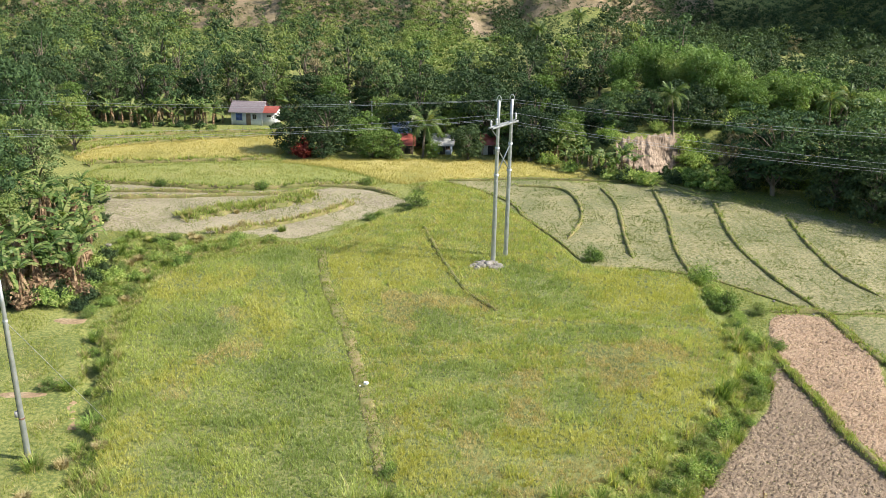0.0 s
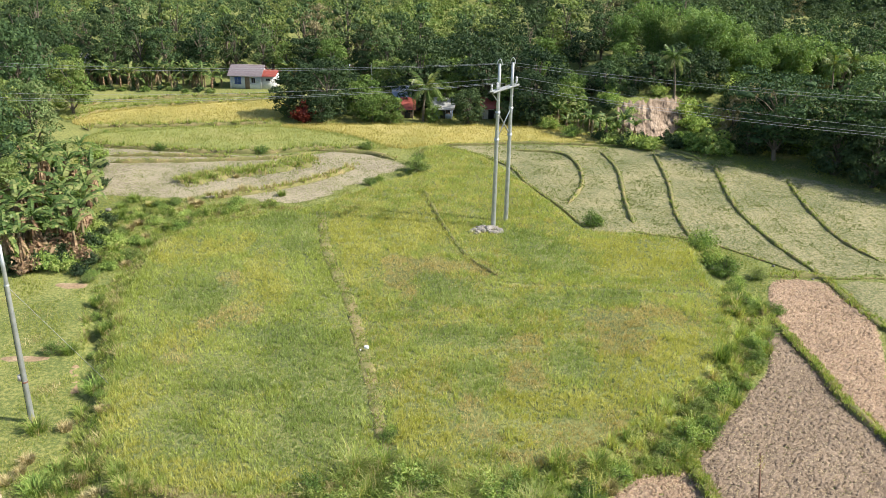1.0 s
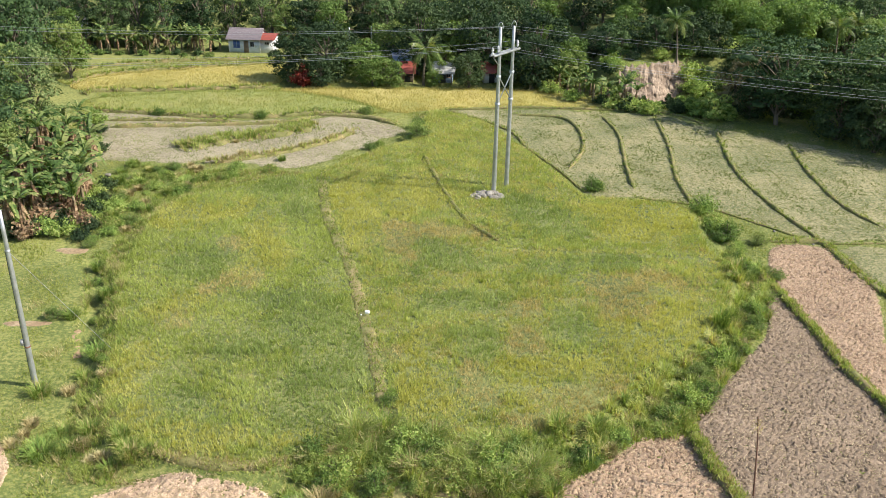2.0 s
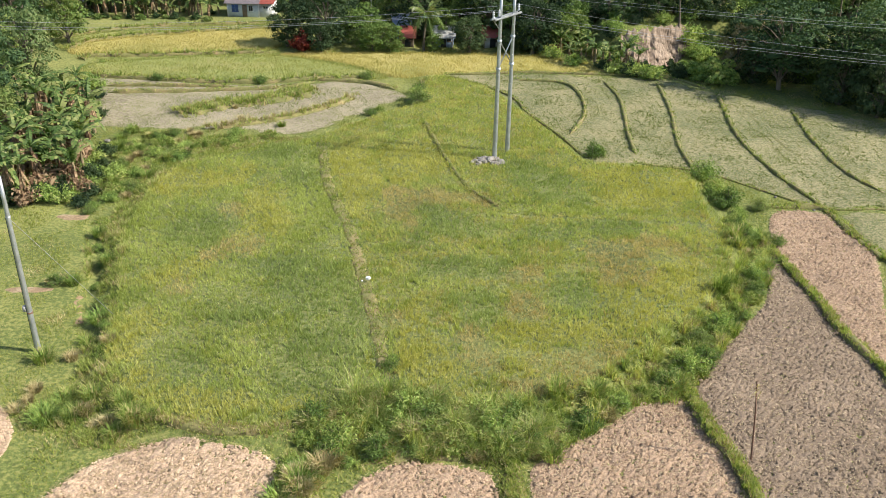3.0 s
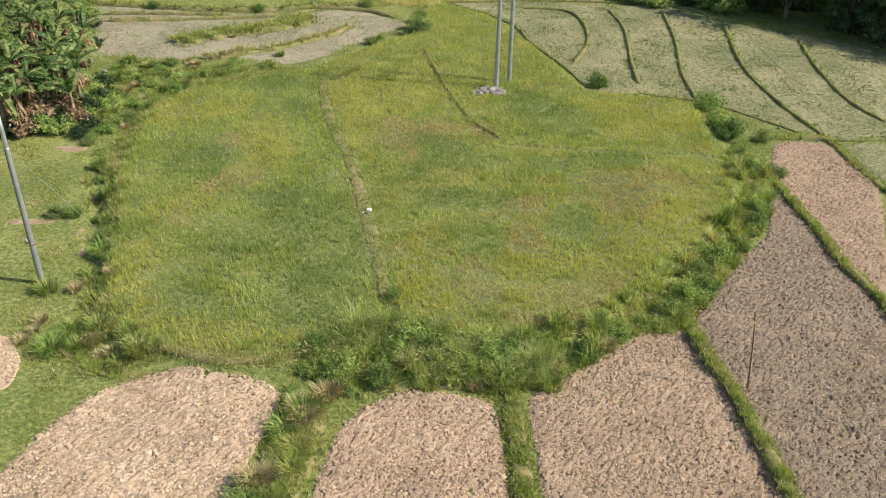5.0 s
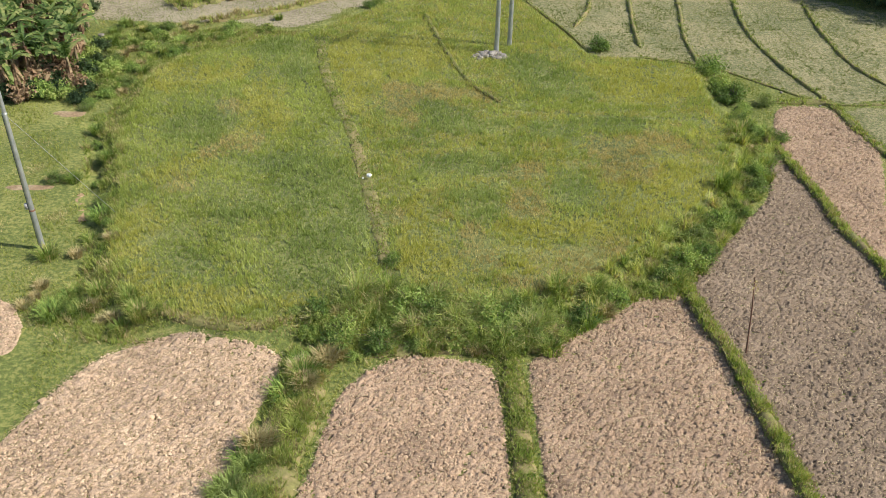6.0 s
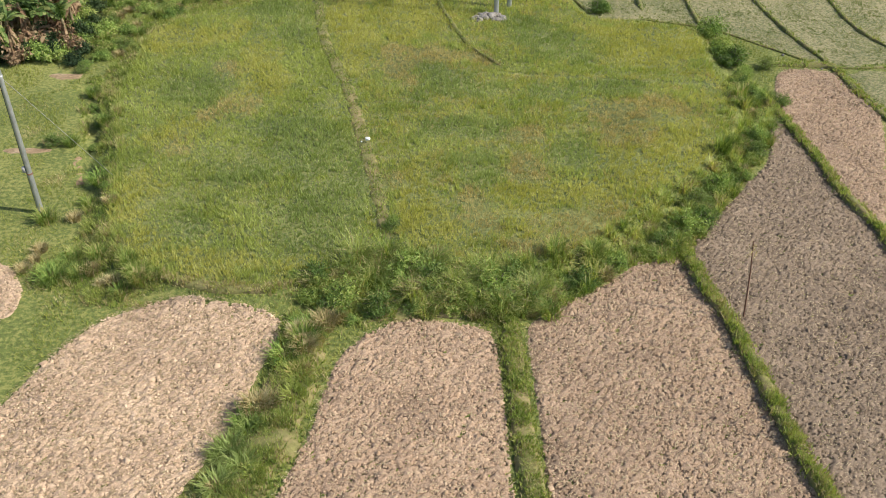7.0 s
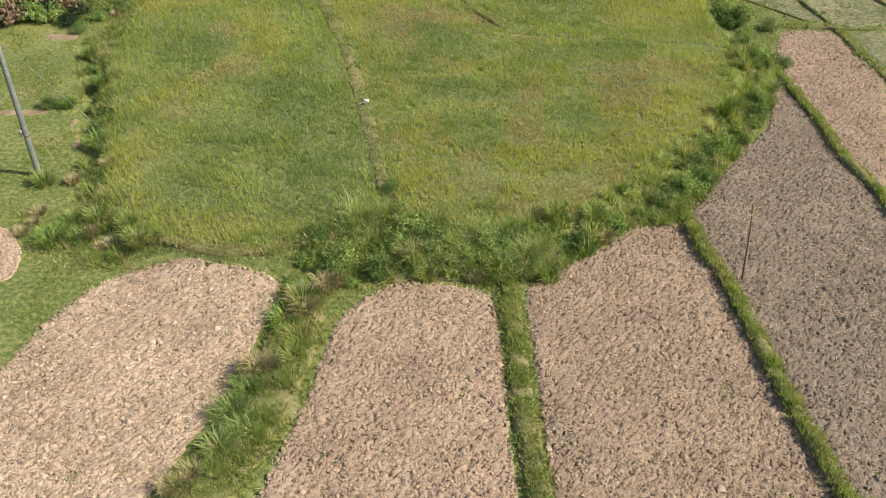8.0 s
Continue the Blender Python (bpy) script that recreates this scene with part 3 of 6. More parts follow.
SOIL_MIDDLE = [(2.5, 34.4), (0.1, 35.0), (-2.3, 34.8), (-4.5, 33.0), (-5.4, 30.7), (-5.9, 27.0), (-6.6, 24.4), (-7.3, 21.4)] + [(-7.8, 17.0), (3.4, 17.0)] + [(3.5, 21.6), (3.4, 24.0), (3.3, 27.2), (3.2, 30.9), (3.0, 33.1)]
SOIL_WEST = [(-17.1, 35.0), (-14.5, 36.3), (-11.4, 35.9), (-8.6, 35.3), (-8.1, 33.9), (-8.7, 30.6), (-9.2, 27.6), (-10.3, 24.3), (-11.4, 21.3)] + [(-12.0, 17.0), (-24.0, 17.0)] + [(-20.4, 28.4), (-19.7, 30.7), (-18.6, 33.2)]
SOIL_CORNER = [(-24.8, 39.3), (-23.1, 37.8), (-22.4, 36.3), (-22.8, 34.2)] + [(-28.0, 31.0), (-30.0, 39.0)]
SOIL = [SOIL_EAST, SOIL_TRACK, SOIL_BROAD, SOIL_MIDDLE, SOIL_WEST, SOIL_CORNER]
SOIL_EDGES = []
for n, outline in enumerate(SOIL):
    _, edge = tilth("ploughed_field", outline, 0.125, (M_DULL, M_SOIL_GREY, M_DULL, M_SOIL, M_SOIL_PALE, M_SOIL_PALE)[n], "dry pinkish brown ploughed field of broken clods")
    SOIL_EDGES.append(edge)
    size = abs(np.dot(edge[:, 0], np.roll(edge[:, 1], 1)) - np.dot(edge[:, 1], np.roll(edge[:, 0], 1))) / 2
    clods("soil_clods", edge, int(size * 74), 0.115, (C_DULL, C_GREY, C_DULL, C_SOIL, C_PALE, C_PALE)[n], "dry broken clods of pale brown soil")
    litter("straw_litter", edge, int(size * (14, 16, 26, 20, 55, 40)[n]), M_STRAW, "pale straw bits scattered over ploughed soil")

# the large green field on its terrace
mid_floor, mid_edge = field("grass_field", MIDDLE[::2], 1.0, 0.05, 0.1, M_FIELD, "wide overgrown green field on a low terrace")
mp = scatter(MIDDLE[::2], 78000)


def blot(p, x, y, rx, ry):
    """How much of a soft oval patch a place has, 0 to 1, its rim broken up."""
    u, v = (p[:, 0] - x) / rx, (p[:, 1] - y) / ry
    return 1 - ease(0.6, 1.35, np.hypot(u, v) + 0.25 * wave(p[:, 0], p[:, 1], 2.0, 31))


PATH_LINE = curve([(-12.0, 80.3), (-10.1, 70.3), (-8.3, 64.4), (-6.9, 59.8), (-5.5, 53.3), (-4.5, 48.9)] + [(-3.3, 42.8), (-2.9, 41.3)], 1.0)
FAINT_DIKE = curve([(4.8, 64.5), (8.0, 64.1), (12.0, 63.6), (16.5, 63.3), (20.0, 63.1), (22.3, 62.5)], 1.0)
on_left = mp[:, 0] < np.interp(mp[:, 1], PATH_LINE[::-1, 1], PATH_LINE[::-1, 0])
broad_n, fine_n = wave(mp[:, 0], mp[:, 1], 11.0, 41), wave(mp[:, 0], mp[:, 1], 3.0, 42)
fresh = 0.75 + 0.15 * broad_n + 0.08 * fine_n + np.where(on_left, 0.15, 0.0)
cool = 0.6 + 0.15 * wave(mp[:, 0], mp[:, 1], 5.0, 43) + 0.08 * fine_n + np.where(on_left, 0.05, 0.0)
yellow = 0.6 + 0.15 * wave(mp[:, 0], mp[:, 1], 4.0, 44) - 0.08 * fine_n + np.where(on_left, -0.05, 0.1)
rust = 0.42 + 0.15 * wave(mp[:, 0], mp[:, 1], 3.5, 45) - 0.08 * fine_n + np.where(on_left, -0.1, 0.15)
# x, y and half widths of the patches that stand out
YELLOW_PATCHES = [(-17.8, 72.0, 0.9, 2.7), (-15.6, 67.0, 1.0, 4.1), (-14.1, 65.4, 1.1, 3.4), (-14.6, 61.0, 1.1, 2.5), (-13.1, 62.1, 1.5, 2.6), (-7.2, 70.5, 1.7, 5.8), (-8.7, 75.9, 2.1, 3.6), (-3.0, 76.2, 3.7, 4.4), (15.9, 67.8, 2.9, 2.4), (15.6, 71.6, 4.0, 2.9), (19.9, 70.5, 2.0, 2.6), (16.5, 53.9, 2.0, 5.0), (13.1, 50.7, 2.3, 3.0), (6.3, 46.5, 2.8, 1.2), (5.4, 43.7, 2.0, 1.8), (-0.7, 42.9, 2.0, 1.8), (-1.8, 45.9, 1.1, 3.9), (9.8, 46.3, 2.1, 1.7), (-13.3, 38.7, 3.7, 1.3), (-7.9, 38.3, 1.8, 1.0), (-18.8, 45.4, 1.4, 3.2), (-17.0, 40.7, 1.3, 1.6), (-22.9, 70.4, 3.9, 3.2), (-17.5, 53.5, 3.1, 2.1)]
COOL_PATCHES = [(-18.1, 60.9, 1.9, 3.5), (-19.7, 60.3, 1.7, 2.5), (-8.5, 51.4, 3.1, 3.9), (-11.3, 54.6, 3.2, 1.7), (-7.5, 43.9, 2.4, 3.7), (-12.5, 48.3, 2.2, 1.8), (-5.6, 45.8, 1.0, 4.6), (-14.9, 42.4, 1.3, 1.2), (-15.2, 77.1, 2.6, 3.0), (-12.9, 72.9, 1.5, 3.4), (-0.7, 63.7, 1.8, 2.2), (-1.9, 60.5, 1.1, 2.0), (1.6, 61.7, 2.7, 1.5), (2.5, 49.5, 1.5, 2.6), (1.9, 55.1, 3.6, 1.7), (8.1, 60.9, 1.8, 1.5), (8.8, 52.0, 1.6, 2.0), (10.5, 70.0, 3.9, 3.2), (13.1, 62.2, 2.7, 1.3), (7.3, 73.9, 2.1, 2.8)]
FRESH_PATCHES = [(-10.0, 65.5, 1.2, 3.4), (-11.5, 66.6, 1.2, 2.9), (-8.9, 62.8, 0.7, 1.6), (-23.2, 60.7, 1.1, 3.0), (-25.2, 64.9, 0.9, 2.8), (-6.8, 59.8, 0.6, 3.0), (-15.9, 38.1, 1.8, 1.0), (-3.2, 45.9, 0.5, 3.9), (-14.9, 52.8, 2.3, 2.4), (10.8, 65.3, 5.6, 0.9)]
RUST_PATCHES = [(-3.5, 65.8, 1.2, 2.9), (-4.1, 68.2, 1.0, 1.8), (-0.7, 67.7, 2.9, 1.7), (-2.4, 62.0, 0.7, 1.9), (3.1, 67.3, 1.2, 1.4), (-14.9, 58.1, 1.7, 1.9), (-17.0, 64.1, 1.4, 1.6), (-16.5, 56.1, 1.2, 1.3), (5.5, 49.7, 1.3, 1.8), (1.9, 45.4, 0.9, 1.9), (2.0, 43.6, 1.7, 0.7), (3.0, 42.7, 1.0, 0.5), (13.3, 55.5, 2.5, 3.5), (15.9, 58.3, 2.6, 2.4), (12.3, 57.3, 1.7, 2.8), (7.4, 43.1, 2.7, 1.5), (10.3, 45.0, 1.4, 1.3), (5.5, 40.8, 1.9, 0.8), (5.5, 54.4, 1.6, 1.3), (-3.0, 47.9, 0.7, 1.4), (-17.8, 51.9, 1.5, 1.6)]
yellow += 0.95 * np.max([blot(mp, *q) for q in YELLOW_PATCHES], axis=0)
cool += 0.9 * np.max([blot(mp, *q) for q in COOL_PATCHES], axis=0)
fresh += 0.9 * np.max([blot(mp, *q) for q in FRESH_PATCHES], axis=0)
flat = np.max([blot(mp, *q) for q in RUST_PATCHES], axis=0)
rust += 1.0 * flat
odds = np.stack([fresh, cool, yellow, rust], -1).clip(0.02) ** 5
odds /= odds.sum(1, keepdims=True)
which = (np.cumsum(odds, 1) < rng.random((len(mp), 1))).sum(1)
tall = (0.40 + 0.08 * wave(mp[:, 0], mp[:, 1], 7.0, 21) + 0.07 * fine_n) * (1 - 0.2 * flat)
bare = (away(PATH_LINE, mp) < 0.48) | (away(FAINT_DIKE, mp) < 0.16)
for n, (mat, label) in enumerate(((L_FRESH, "tall fresh green grass of the middle field"), (L_COOL, "blue-green grass patches of the middle field"), (L_YELLOW, "yellowing grass patches of the middle field"), (L_RUST, "browning flattened grass patches of the middle field"))):
    pick = (which == n) & ~bare
    tufts("tall_grass", mp[pick], np.clip(tall[pick], 0.3, 0.8), (0.5, 0.45, 0.55, 0.85)[n], 7, 0.036, mat, label)
heads = scatter(MIDDLE[::2], 44000)
heads = heads[wave(heads[:, 0], heads[:, 1], 6.0, 47) + rng.normal(0, 0.5, len(heads)) > 0.1]
tagged(part("seed_heads", blades(heads, ground_z(heads[:, 0], heads[:, 1]) + 0.32, 0.15, 0.026, 0.9), L_HEAD), "pale seed heads over the tall grass", "grass", kind="stuff")

# tall cane grass along the front of the terrace
cane_edge = curve([(-5.1, 37.8), (-2.7, 36.8), (-0.5, 36.0), (1.9, 35.7), (3.9, 35.4), (5.3, 35.7)] + [(5.3, 38.6), (2.6, 38.9), (-0.6, 39.3), (-3.1, 39.9), (-5.1, 38.8)], 1.0, True)
cp = scatter(cane_edge, 2600)
ch = np.clip(0.75 + 0.8 * wave(cp[:, 0], cp[:, 1], 1.5, 58), 0.15, 1.7)
ck = rng.random(len(cp)) * 0.8 + 0.1 + 0.5 * wave(cp[:, 0], cp[:, 1], 1.2, 59)
for lo, hi, mat, label in ((-9, 0.42, L_WILD, "tall cane grass on the terrace front"), (0.42, 0.66, L_COOL, "grey-green cane grass on the terrace front"), (0.66, 0.97, L_FRESH, "light green cane grass on the terrace front"), (0.97, 9, L_DRY, "dry cane grass on the terrace front")):
    k = (ck >= lo) & (ck < hi)
    tufts("cane_grass", cp[k], ch[k], 0.8, 16, 0.036, mat, label, True)

# rank growth down the terrace edge
bank_edge = curve([(24.0, 66.0), (25.2, 63.0), (24.9, 59.3), (23.8, 57.0), (21.8, 52.3), (18.9, 47.9), (17.1, 45.2), (15.3, 42.4), (13.9, 40.3), (12.4, 40.4), (10.1, 39.3), (7.9, 37.1), (5.3, 35.3), (3.7, 35.2), (-0.5, 35.3), (-4.0, 35.0), (-6.8, 35.8), (-8.2, 37.0)] + [(-5.3, 39.0), (-1.9, 39.9), (3.9, 39.2), (6.9, 40.0), (8.8, 41.4), (10.8, 43.2), (12.5, 44.8), (15.5, 48.2), (18.4, 51.3), (21.1, 55.7), (22.5, 59.6), (22.2, 63.5)], 1.0, True)
bp = scatter(bank_edge, 4800)
bank_h = np.clip(0.42 + 0.62 * wave(bp[:, 0], bp[:, 1], 1.9, 51), 0.12, 1.3)
bank_k = rng.random(len(bp)) * 0.8 + 0.1 + 0.35 * wave(bp[:, 0], bp[:, 1], 2.5, 54)
for lo, hi, mat, label in ((-9, 0.35, L_WILD, "rank green grass on the terrace bank"), (0.35, 0.78, L_FRESH, "fresh light green grass on the terrace bank"), (0.78, 0.92, L_YELLOW, "yellowing grass on the terrace bank"), (0.92, 9, L_DRY, "dry straw-coloured grass on the terrace bank")):
    k = (bank_k >= lo) & (bank_k < hi)
    tufts("bank_grass", bp[k], bank_h[k], 0.75, 11, 0.034, mat, label, True)

# stubble strips beyond it
STRIPS = [(0.2, 107.5), (11.9, 109.1), (27.0, 107.9), (31.4, 103.1)] + [(44.0, 95.0), (56.0, 84.0), (60.0, 62.0)] + [(37.6, 67.7), (32.9, 67.9), (30.1, 69.4), (24.1, 75.8), (18.1, 77.5), (13.6, 78.5), (11.9, 84.2), (9.8, 89.9), (7.7, 95.9), (5.1, 101.9)]
_, strip_edge = field("stubble_field", STRIPS, 1.0, 0.05, 0.08, M_STUBBLE, "pale green stubble field split into curved strips")
sp = scatter(strip_edge, 60000)
sp = sp[wave(sp[:, 0], sp[:, 1], 1.2, 62) + 0.7 * wave(sp[:, 0], sp[:, 1], 7.0, 63) + 0.5 * wave(sp[:, 0] * 3, sp[:, 1] * 0.4, 4.0, 64) + rng.normal(0, 0.35, len(sp)) > -0.15]
tufts("green_stubble", sp, 0.2, 0.8, 5, 0.06, L_STUB, "short pale green regrowth on harvested strips")
_, e = field("stubble_strip", [(28.6, 69.1), (32.8, 67.5), (37.4, 67.5)] + [(40.0, 62.0), (38.0, 56.0)] + [(33.6, 59.3), (33.0, 63.2), (32.5, 68.0)], 0.8, 0.07, 0.08, M_STUBBLE, "narrow pale green stubble strip")
grass("green_stubble", scatter(e, 6000), 0.13, 0.06, L_STUB, "short pale green regrowth on harvested strips", 0.8)
STRIP_DIKES = [
    [(-0.1, 107.5), (4.4, 103.1), (7.9, 98.1), (9.3, 91.5), (11.6, 84.5), (13.5, 79.1)],
    [(8.4, 105.9), (14.0, 105.0), (15.8, 100.2), (15.3, 92.6), (12.9, 85.8)],
    [(19.5, 106.1), (20.2, 98.2), (19.1, 87.1), (18.6, 80.0)],
    [(26.1, 105.8), (25.2, 94.2), (23.6, 83.8), (23.4, 76.5)],
    [(32.2, 100.5), (30.3, 85.9), (30.9, 75.7), (32.3, 68.7), (32.8, 63.2), (33.6, 59.3)],
    [(39.1, 95.6), (37.8, 85.4), (37.6, 76.7), (39.3, 71.4)],
    [(-0.1, 107.7), (11.9, 109.3), (27.0, 108.2), (31.6, 103.6)],
    [(18.2, 78.0), (24.1, 76.1), (30.3, 69.8), (33.0, 68.1), (37.7, 68.1)]]
for n, line in enumerate(STRIP_DIKES):
    dike(line, 0.46 if n < 7 else 0.34, 0.26 if n < 7 else 0.12, "low grassy dike between stubble strips", tuft=(0.14 if n in (1, 2, 3) else 0.18, 0.045, 90), green=0.97, dry=2.0)

# fallow fields on the far side
FALLOW = [(-42.7, 103.9), (-26.6, 102.1), (-15.8, 103.8), (-10.4, 105.7), (-5.9, 101.3), (-4.2, 97.9), (-9.0, 91.2), (-13.2, 85.7), (-17.1, 84.2), (-22.6, 85.5), (-34.3, 85.6), (-38.1, 87.6)]
_, fallow_edge = field("fallow_field", FALLOW, 1.0, 0.04, 0.08, M_PALE, "pale dry fallow field in low terraces")
grass("dry_stubble", scatter(fallow_edge, 60000), 0.14, 0.06, L_STUB, "thin dry stubble on fallow ground", 0.8)
for line, w in (([(-28.7, 90.5), (-24.6, 94.0), (-20.5, 95.8), (-15.6, 99.9)], 3.4), ([(-24.3, 85.8), (-18.5, 88.7), (-14.2, 92.5), (-10.3, 97.9)], 1.0), ([(-39.3, 97.5), (-25.9, 99.3), (-18.2, 101.2), (-15.8, 103.8)], 0.6), ([(-40.3, 100.3), (-33.0, 100.7), (-24.9, 100.8)], 0.5), ([(-15.9, 104.3), (-10.2, 103.7), (-5.9, 101.0)], 0.8)):
    dike(line, w, 0.35, "weedy terrace edge in a fallow field", tuft=(0.5 if w > 0.9 else 0.2, 0.06, 60), leaf=L_WILD if w > 3 or w < 0.7 else L_DRY)

# rice fields
RICE = [
    ([(-50.8, 116.1), (-49.1, 121.9), (-40.8, 126.4), (-25.8, 131.4), (-23.6, 119.4), (-37.6, 115.8), (-46.9, 113.9)], "ripe golden rice field", M_GOLD, L_GOLD),
    ([(-45.7, 109.9), (-36.9, 113.7), (-23.7, 115.9), (-14.0, 112.4), (-6.9, 105.9), (-16.0, 105.3), (-23.3, 103.1), (-42.6, 104.6)], "green rice field beginning to turn", M_YOUNG, L_YOUNG),
    ([(-22.3, 116.6), (1.0, 118.6), (13.5, 117.3), (22.7, 110.3), (12.7, 109.4), (-0.5, 107.7), (-6.2, 106.0), (-14.1, 112.7)], "ripe golden rice field", M_GOLD, L_GOLD),
    ([(-54.7, 121.8), (-49.5, 127.6), (-39.7, 131.5), (-26.3, 134.2), (-25.9, 131.8), (-41.0, 127.2), (-49.3, 122.6), (-51.0, 116.7)], "green rice field beginning to turn", M_YOUNG, L_YOUNG),
    ([(-40.0, 132.7), (-26.8, 136.6), (-26.4, 134.6), (-39.8, 131.9)], "green rice field beginning to turn", M_YOUNG, L_YOUNG)]
for outline, label, floor_mat, leaf_mat in RICE:
    _, e = field("rice_field", outline, 1.2, 0.15, 0.12, floor_mat, label)
    size = abs(np.dot(e[:, 0], np.roll(e[:, 1], 1)) - np.dot(e[:, 1], np.roll(e[:, 0], 1))) / 2
    grass("rice_plants", scatter(e, int(min(size * 90, 70000))), 0.36, 0.06, leaf_mat, "dense rice plants " + ("golden and ripe" if leaf_mat is L_GOLD else "still green"), 0.3, "rice")
for line in ([(-55.0, 122.5), (-49.7, 128.0), (-39.9, 132.3), (-26.4, 134.6)], [(-50.9, 116.4), (-49.2, 122.2), (-40.9, 126.8), (-25.9, 131.8)], [(-46.7, 111.5), (-46.8, 113.6), (-37.3, 114.9), (-24.0, 117.4)], [(-43.3, 104.6), (-33.8, 103.2), (-23.3, 102.8), (-16.0, 104.8), (-9.0, 105.8)]):
    dike(line, 0.9, 0.35, "grassy dike beside the rice", tuft=(0.5, 0.07, 40))

# dikes between the near fields
dike([(-12.0, 80.3), (-10.1, 70.3), (-8.3, 64.4), (-6.9, 59.8), (-5.5, 53.3), (-4.5, 48.9)] + [(-3.3, 42.8), (-2.9, 41.3)], 1.0, 0.12, "worn grassy path dike across the middle field", None, (0.17, 0.04, 130))
dike([(-2.4, 88.8), (0.3, 76.3), (2.3, 69.6), (5.0, 65.2)], 0.45, 0.24, "worn earth dike in the middle field", None, (0.2, 0.035, 120))
dike([(25.1, 59.9), (25.8, 53.3), (25.9, 48.1), (26.4, 45.5), (26.7, 42.8)] + [(26.6, 38.0), (27.4, 30.0)], 0.6, 0.36, "grassy dike between ploughed fields", None, (0.26, 0.03, 420))
dike([(14.2, 41.7), (14.6, 38.4), (15.3, 35.0), (15.7, 30.8), (16.0, 27.1), (16.4, 24.5), (16.7, 21.9)] + [(17.0, 17.0)], 0.75, 0.42, "grassy dike between ploughed fields", None, (0.28, 0.03, 500))
dike([(3.6, 35.2), (3.7, 32.5), (3.8, 30.9), (3.9, 27.2), (4.1, 24.0), (4.3, 21.6)] + [(4.4, 16.5)], 1.15, 0.26, "flat grassy dike between ploughed fields", None, (0.18, 0.03, 520))
dike([(-6.9, 34.9), (-7.1, 30.6), (-7.4, 27.0), (-8.3, 23.7), (-9.4, 21.4)] + [(-10.8, 16.5)], 2.4, 0.3, "broad weedy dike between ploughed fields", None, (0.3, 0.03, 420))
dike([(27.8, 68.1), (32.1, 68.3), (32.6, 64.6), (33.2, 59.3)] + [(36.0, 52.0)], 0.7, 0.25, "grassy dike beside a ploughed field", None, (0.25, 0.04, 150))
dike([(-15.4, 37.5), (-11.5, 36.6), (-8.2, 36.8)], 0.8, 0.2, "trampled grassy path along the terrace foot", None, (0.2, 0.03, 300), L_DRY)
dike([(-4.0, 34.7), (-1.7, 35.4), (0.7, 35.6), (2.8, 35.1)], 1.0, 0.15, "grassy verge along the terrace foot", None, (0.2, 0.035, 300))

# bare worn spots in the pasture
M_BARE = surface("trampled_red_soil", [(0.3, (0.20, 0.125, 0.07)), (0.5, (0.29, 0.20, 0.115)), (0.7, (0.38, 0.30, 0.20))], 0.5, 5, 0.7, 0.97, 0.7, 0.05)
for x, y, rx, ry in ((-28.4, 52.0, 2.3, 0.7), (-24.5, 50.6, 0.5, 0.9), (-21.4, 40.6, 0.7, 0.5), (-29.8, 64.0, 1.6, 0.9), (-26.9, 61.5, 0.6, 0.9), (-23.6, 48.6, 0.45, 0.9)):
    a = np.linspace(0, 6.28, 9)[:-1]
    field("bare_soil_patch", list(zip(x + rx * np.cos(a) * rng.uniform(0.75, 1.2, 8), y + ry * np.sin(a) * rng.uniform(0.75, 1.2, 8))), 0.4, 0.05, 0.05, M_BARE, "bare worn reddish soil in the pasture", "soil")

# turf on all ground near the fields that no field covers
tp = np.stack([rng.uniform(-46, 52, 720000), rng.uniform(17, 128, 720000)], -1)
tp = tp[np.abs(tp[:, 0]) < 4 + 0.56 * tp[:, 1]]
for e in FIELD_EDGES:
    tp = tp[~inside(e, tp)]
tp = tp[away(DITCH, tp) > 0.35]
th = np.clip(0.16 + 0.14 * wave(tp[:, 0], tp[:, 1], 5.0, 52), 0.06, 0.5)
dry = wave(tp[:, 0], tp[:, 1], 6.0, 53) + rng.normal(0, 0.3, len(tp)) > 0.75
grass("short_turf", tp[~dry], th[~dry], 0.045, L_TURF, "short cropped pasture turf", 0.9)
grass("dry_turf", tp[dry], th[dry], 0.05, L_DRY, "dry yellow grass patches in the pasture", 0.9)
MARGIN = curve([(-27.9, 61.7), (-26.9, 65.0), (-27.7, 72.2), (-28.2, 81.1), (-22.2, 84.0), (-14.0, 83.2), (-17.2, 81.7), (-21.0, 78.9), (-24.6, 72.8), (-24.4, 64.5), (-23.6, 58.5)] + [(-19.7, 45.3), (-18.0, 40.3), (-15.3, 38.1), (-15.0, 36.1), (-17.9, 35.5), (-22.2, 37.3), (-23.5, 38.3), (-21.4, 40.5), (-22.4, 46.5)], 1.0, True)
wp = scatter(MARGIN, 7500)
wp = wp[away(DITCH, wp) > 0.5]
wk = rng.random(len(wp)) * 0.8 + 0.1 + 0.35 * wave(wp[:, 0], wp[:, 1], 3.0, 56)
wh = np.clip(0.34 + 0.26 * wave(wp[:, 0], wp[:, 1], 2.4, 57), 0.1, 0.9)
for lo, hi, mat, label in ((-9, 0.42, L_WILD, "rank weeds along the field margin"), (0.42, 0.74, L_FRESH, "light green grass along the field margin"), (0.74, 9, L_DRY, "dry grass along the field margin")):
    k = (wk >= lo) & (wk < hi)
    tufts("margin_weeds", wp[k], wh[k], 0.65, 9, 0.034, mat, label)


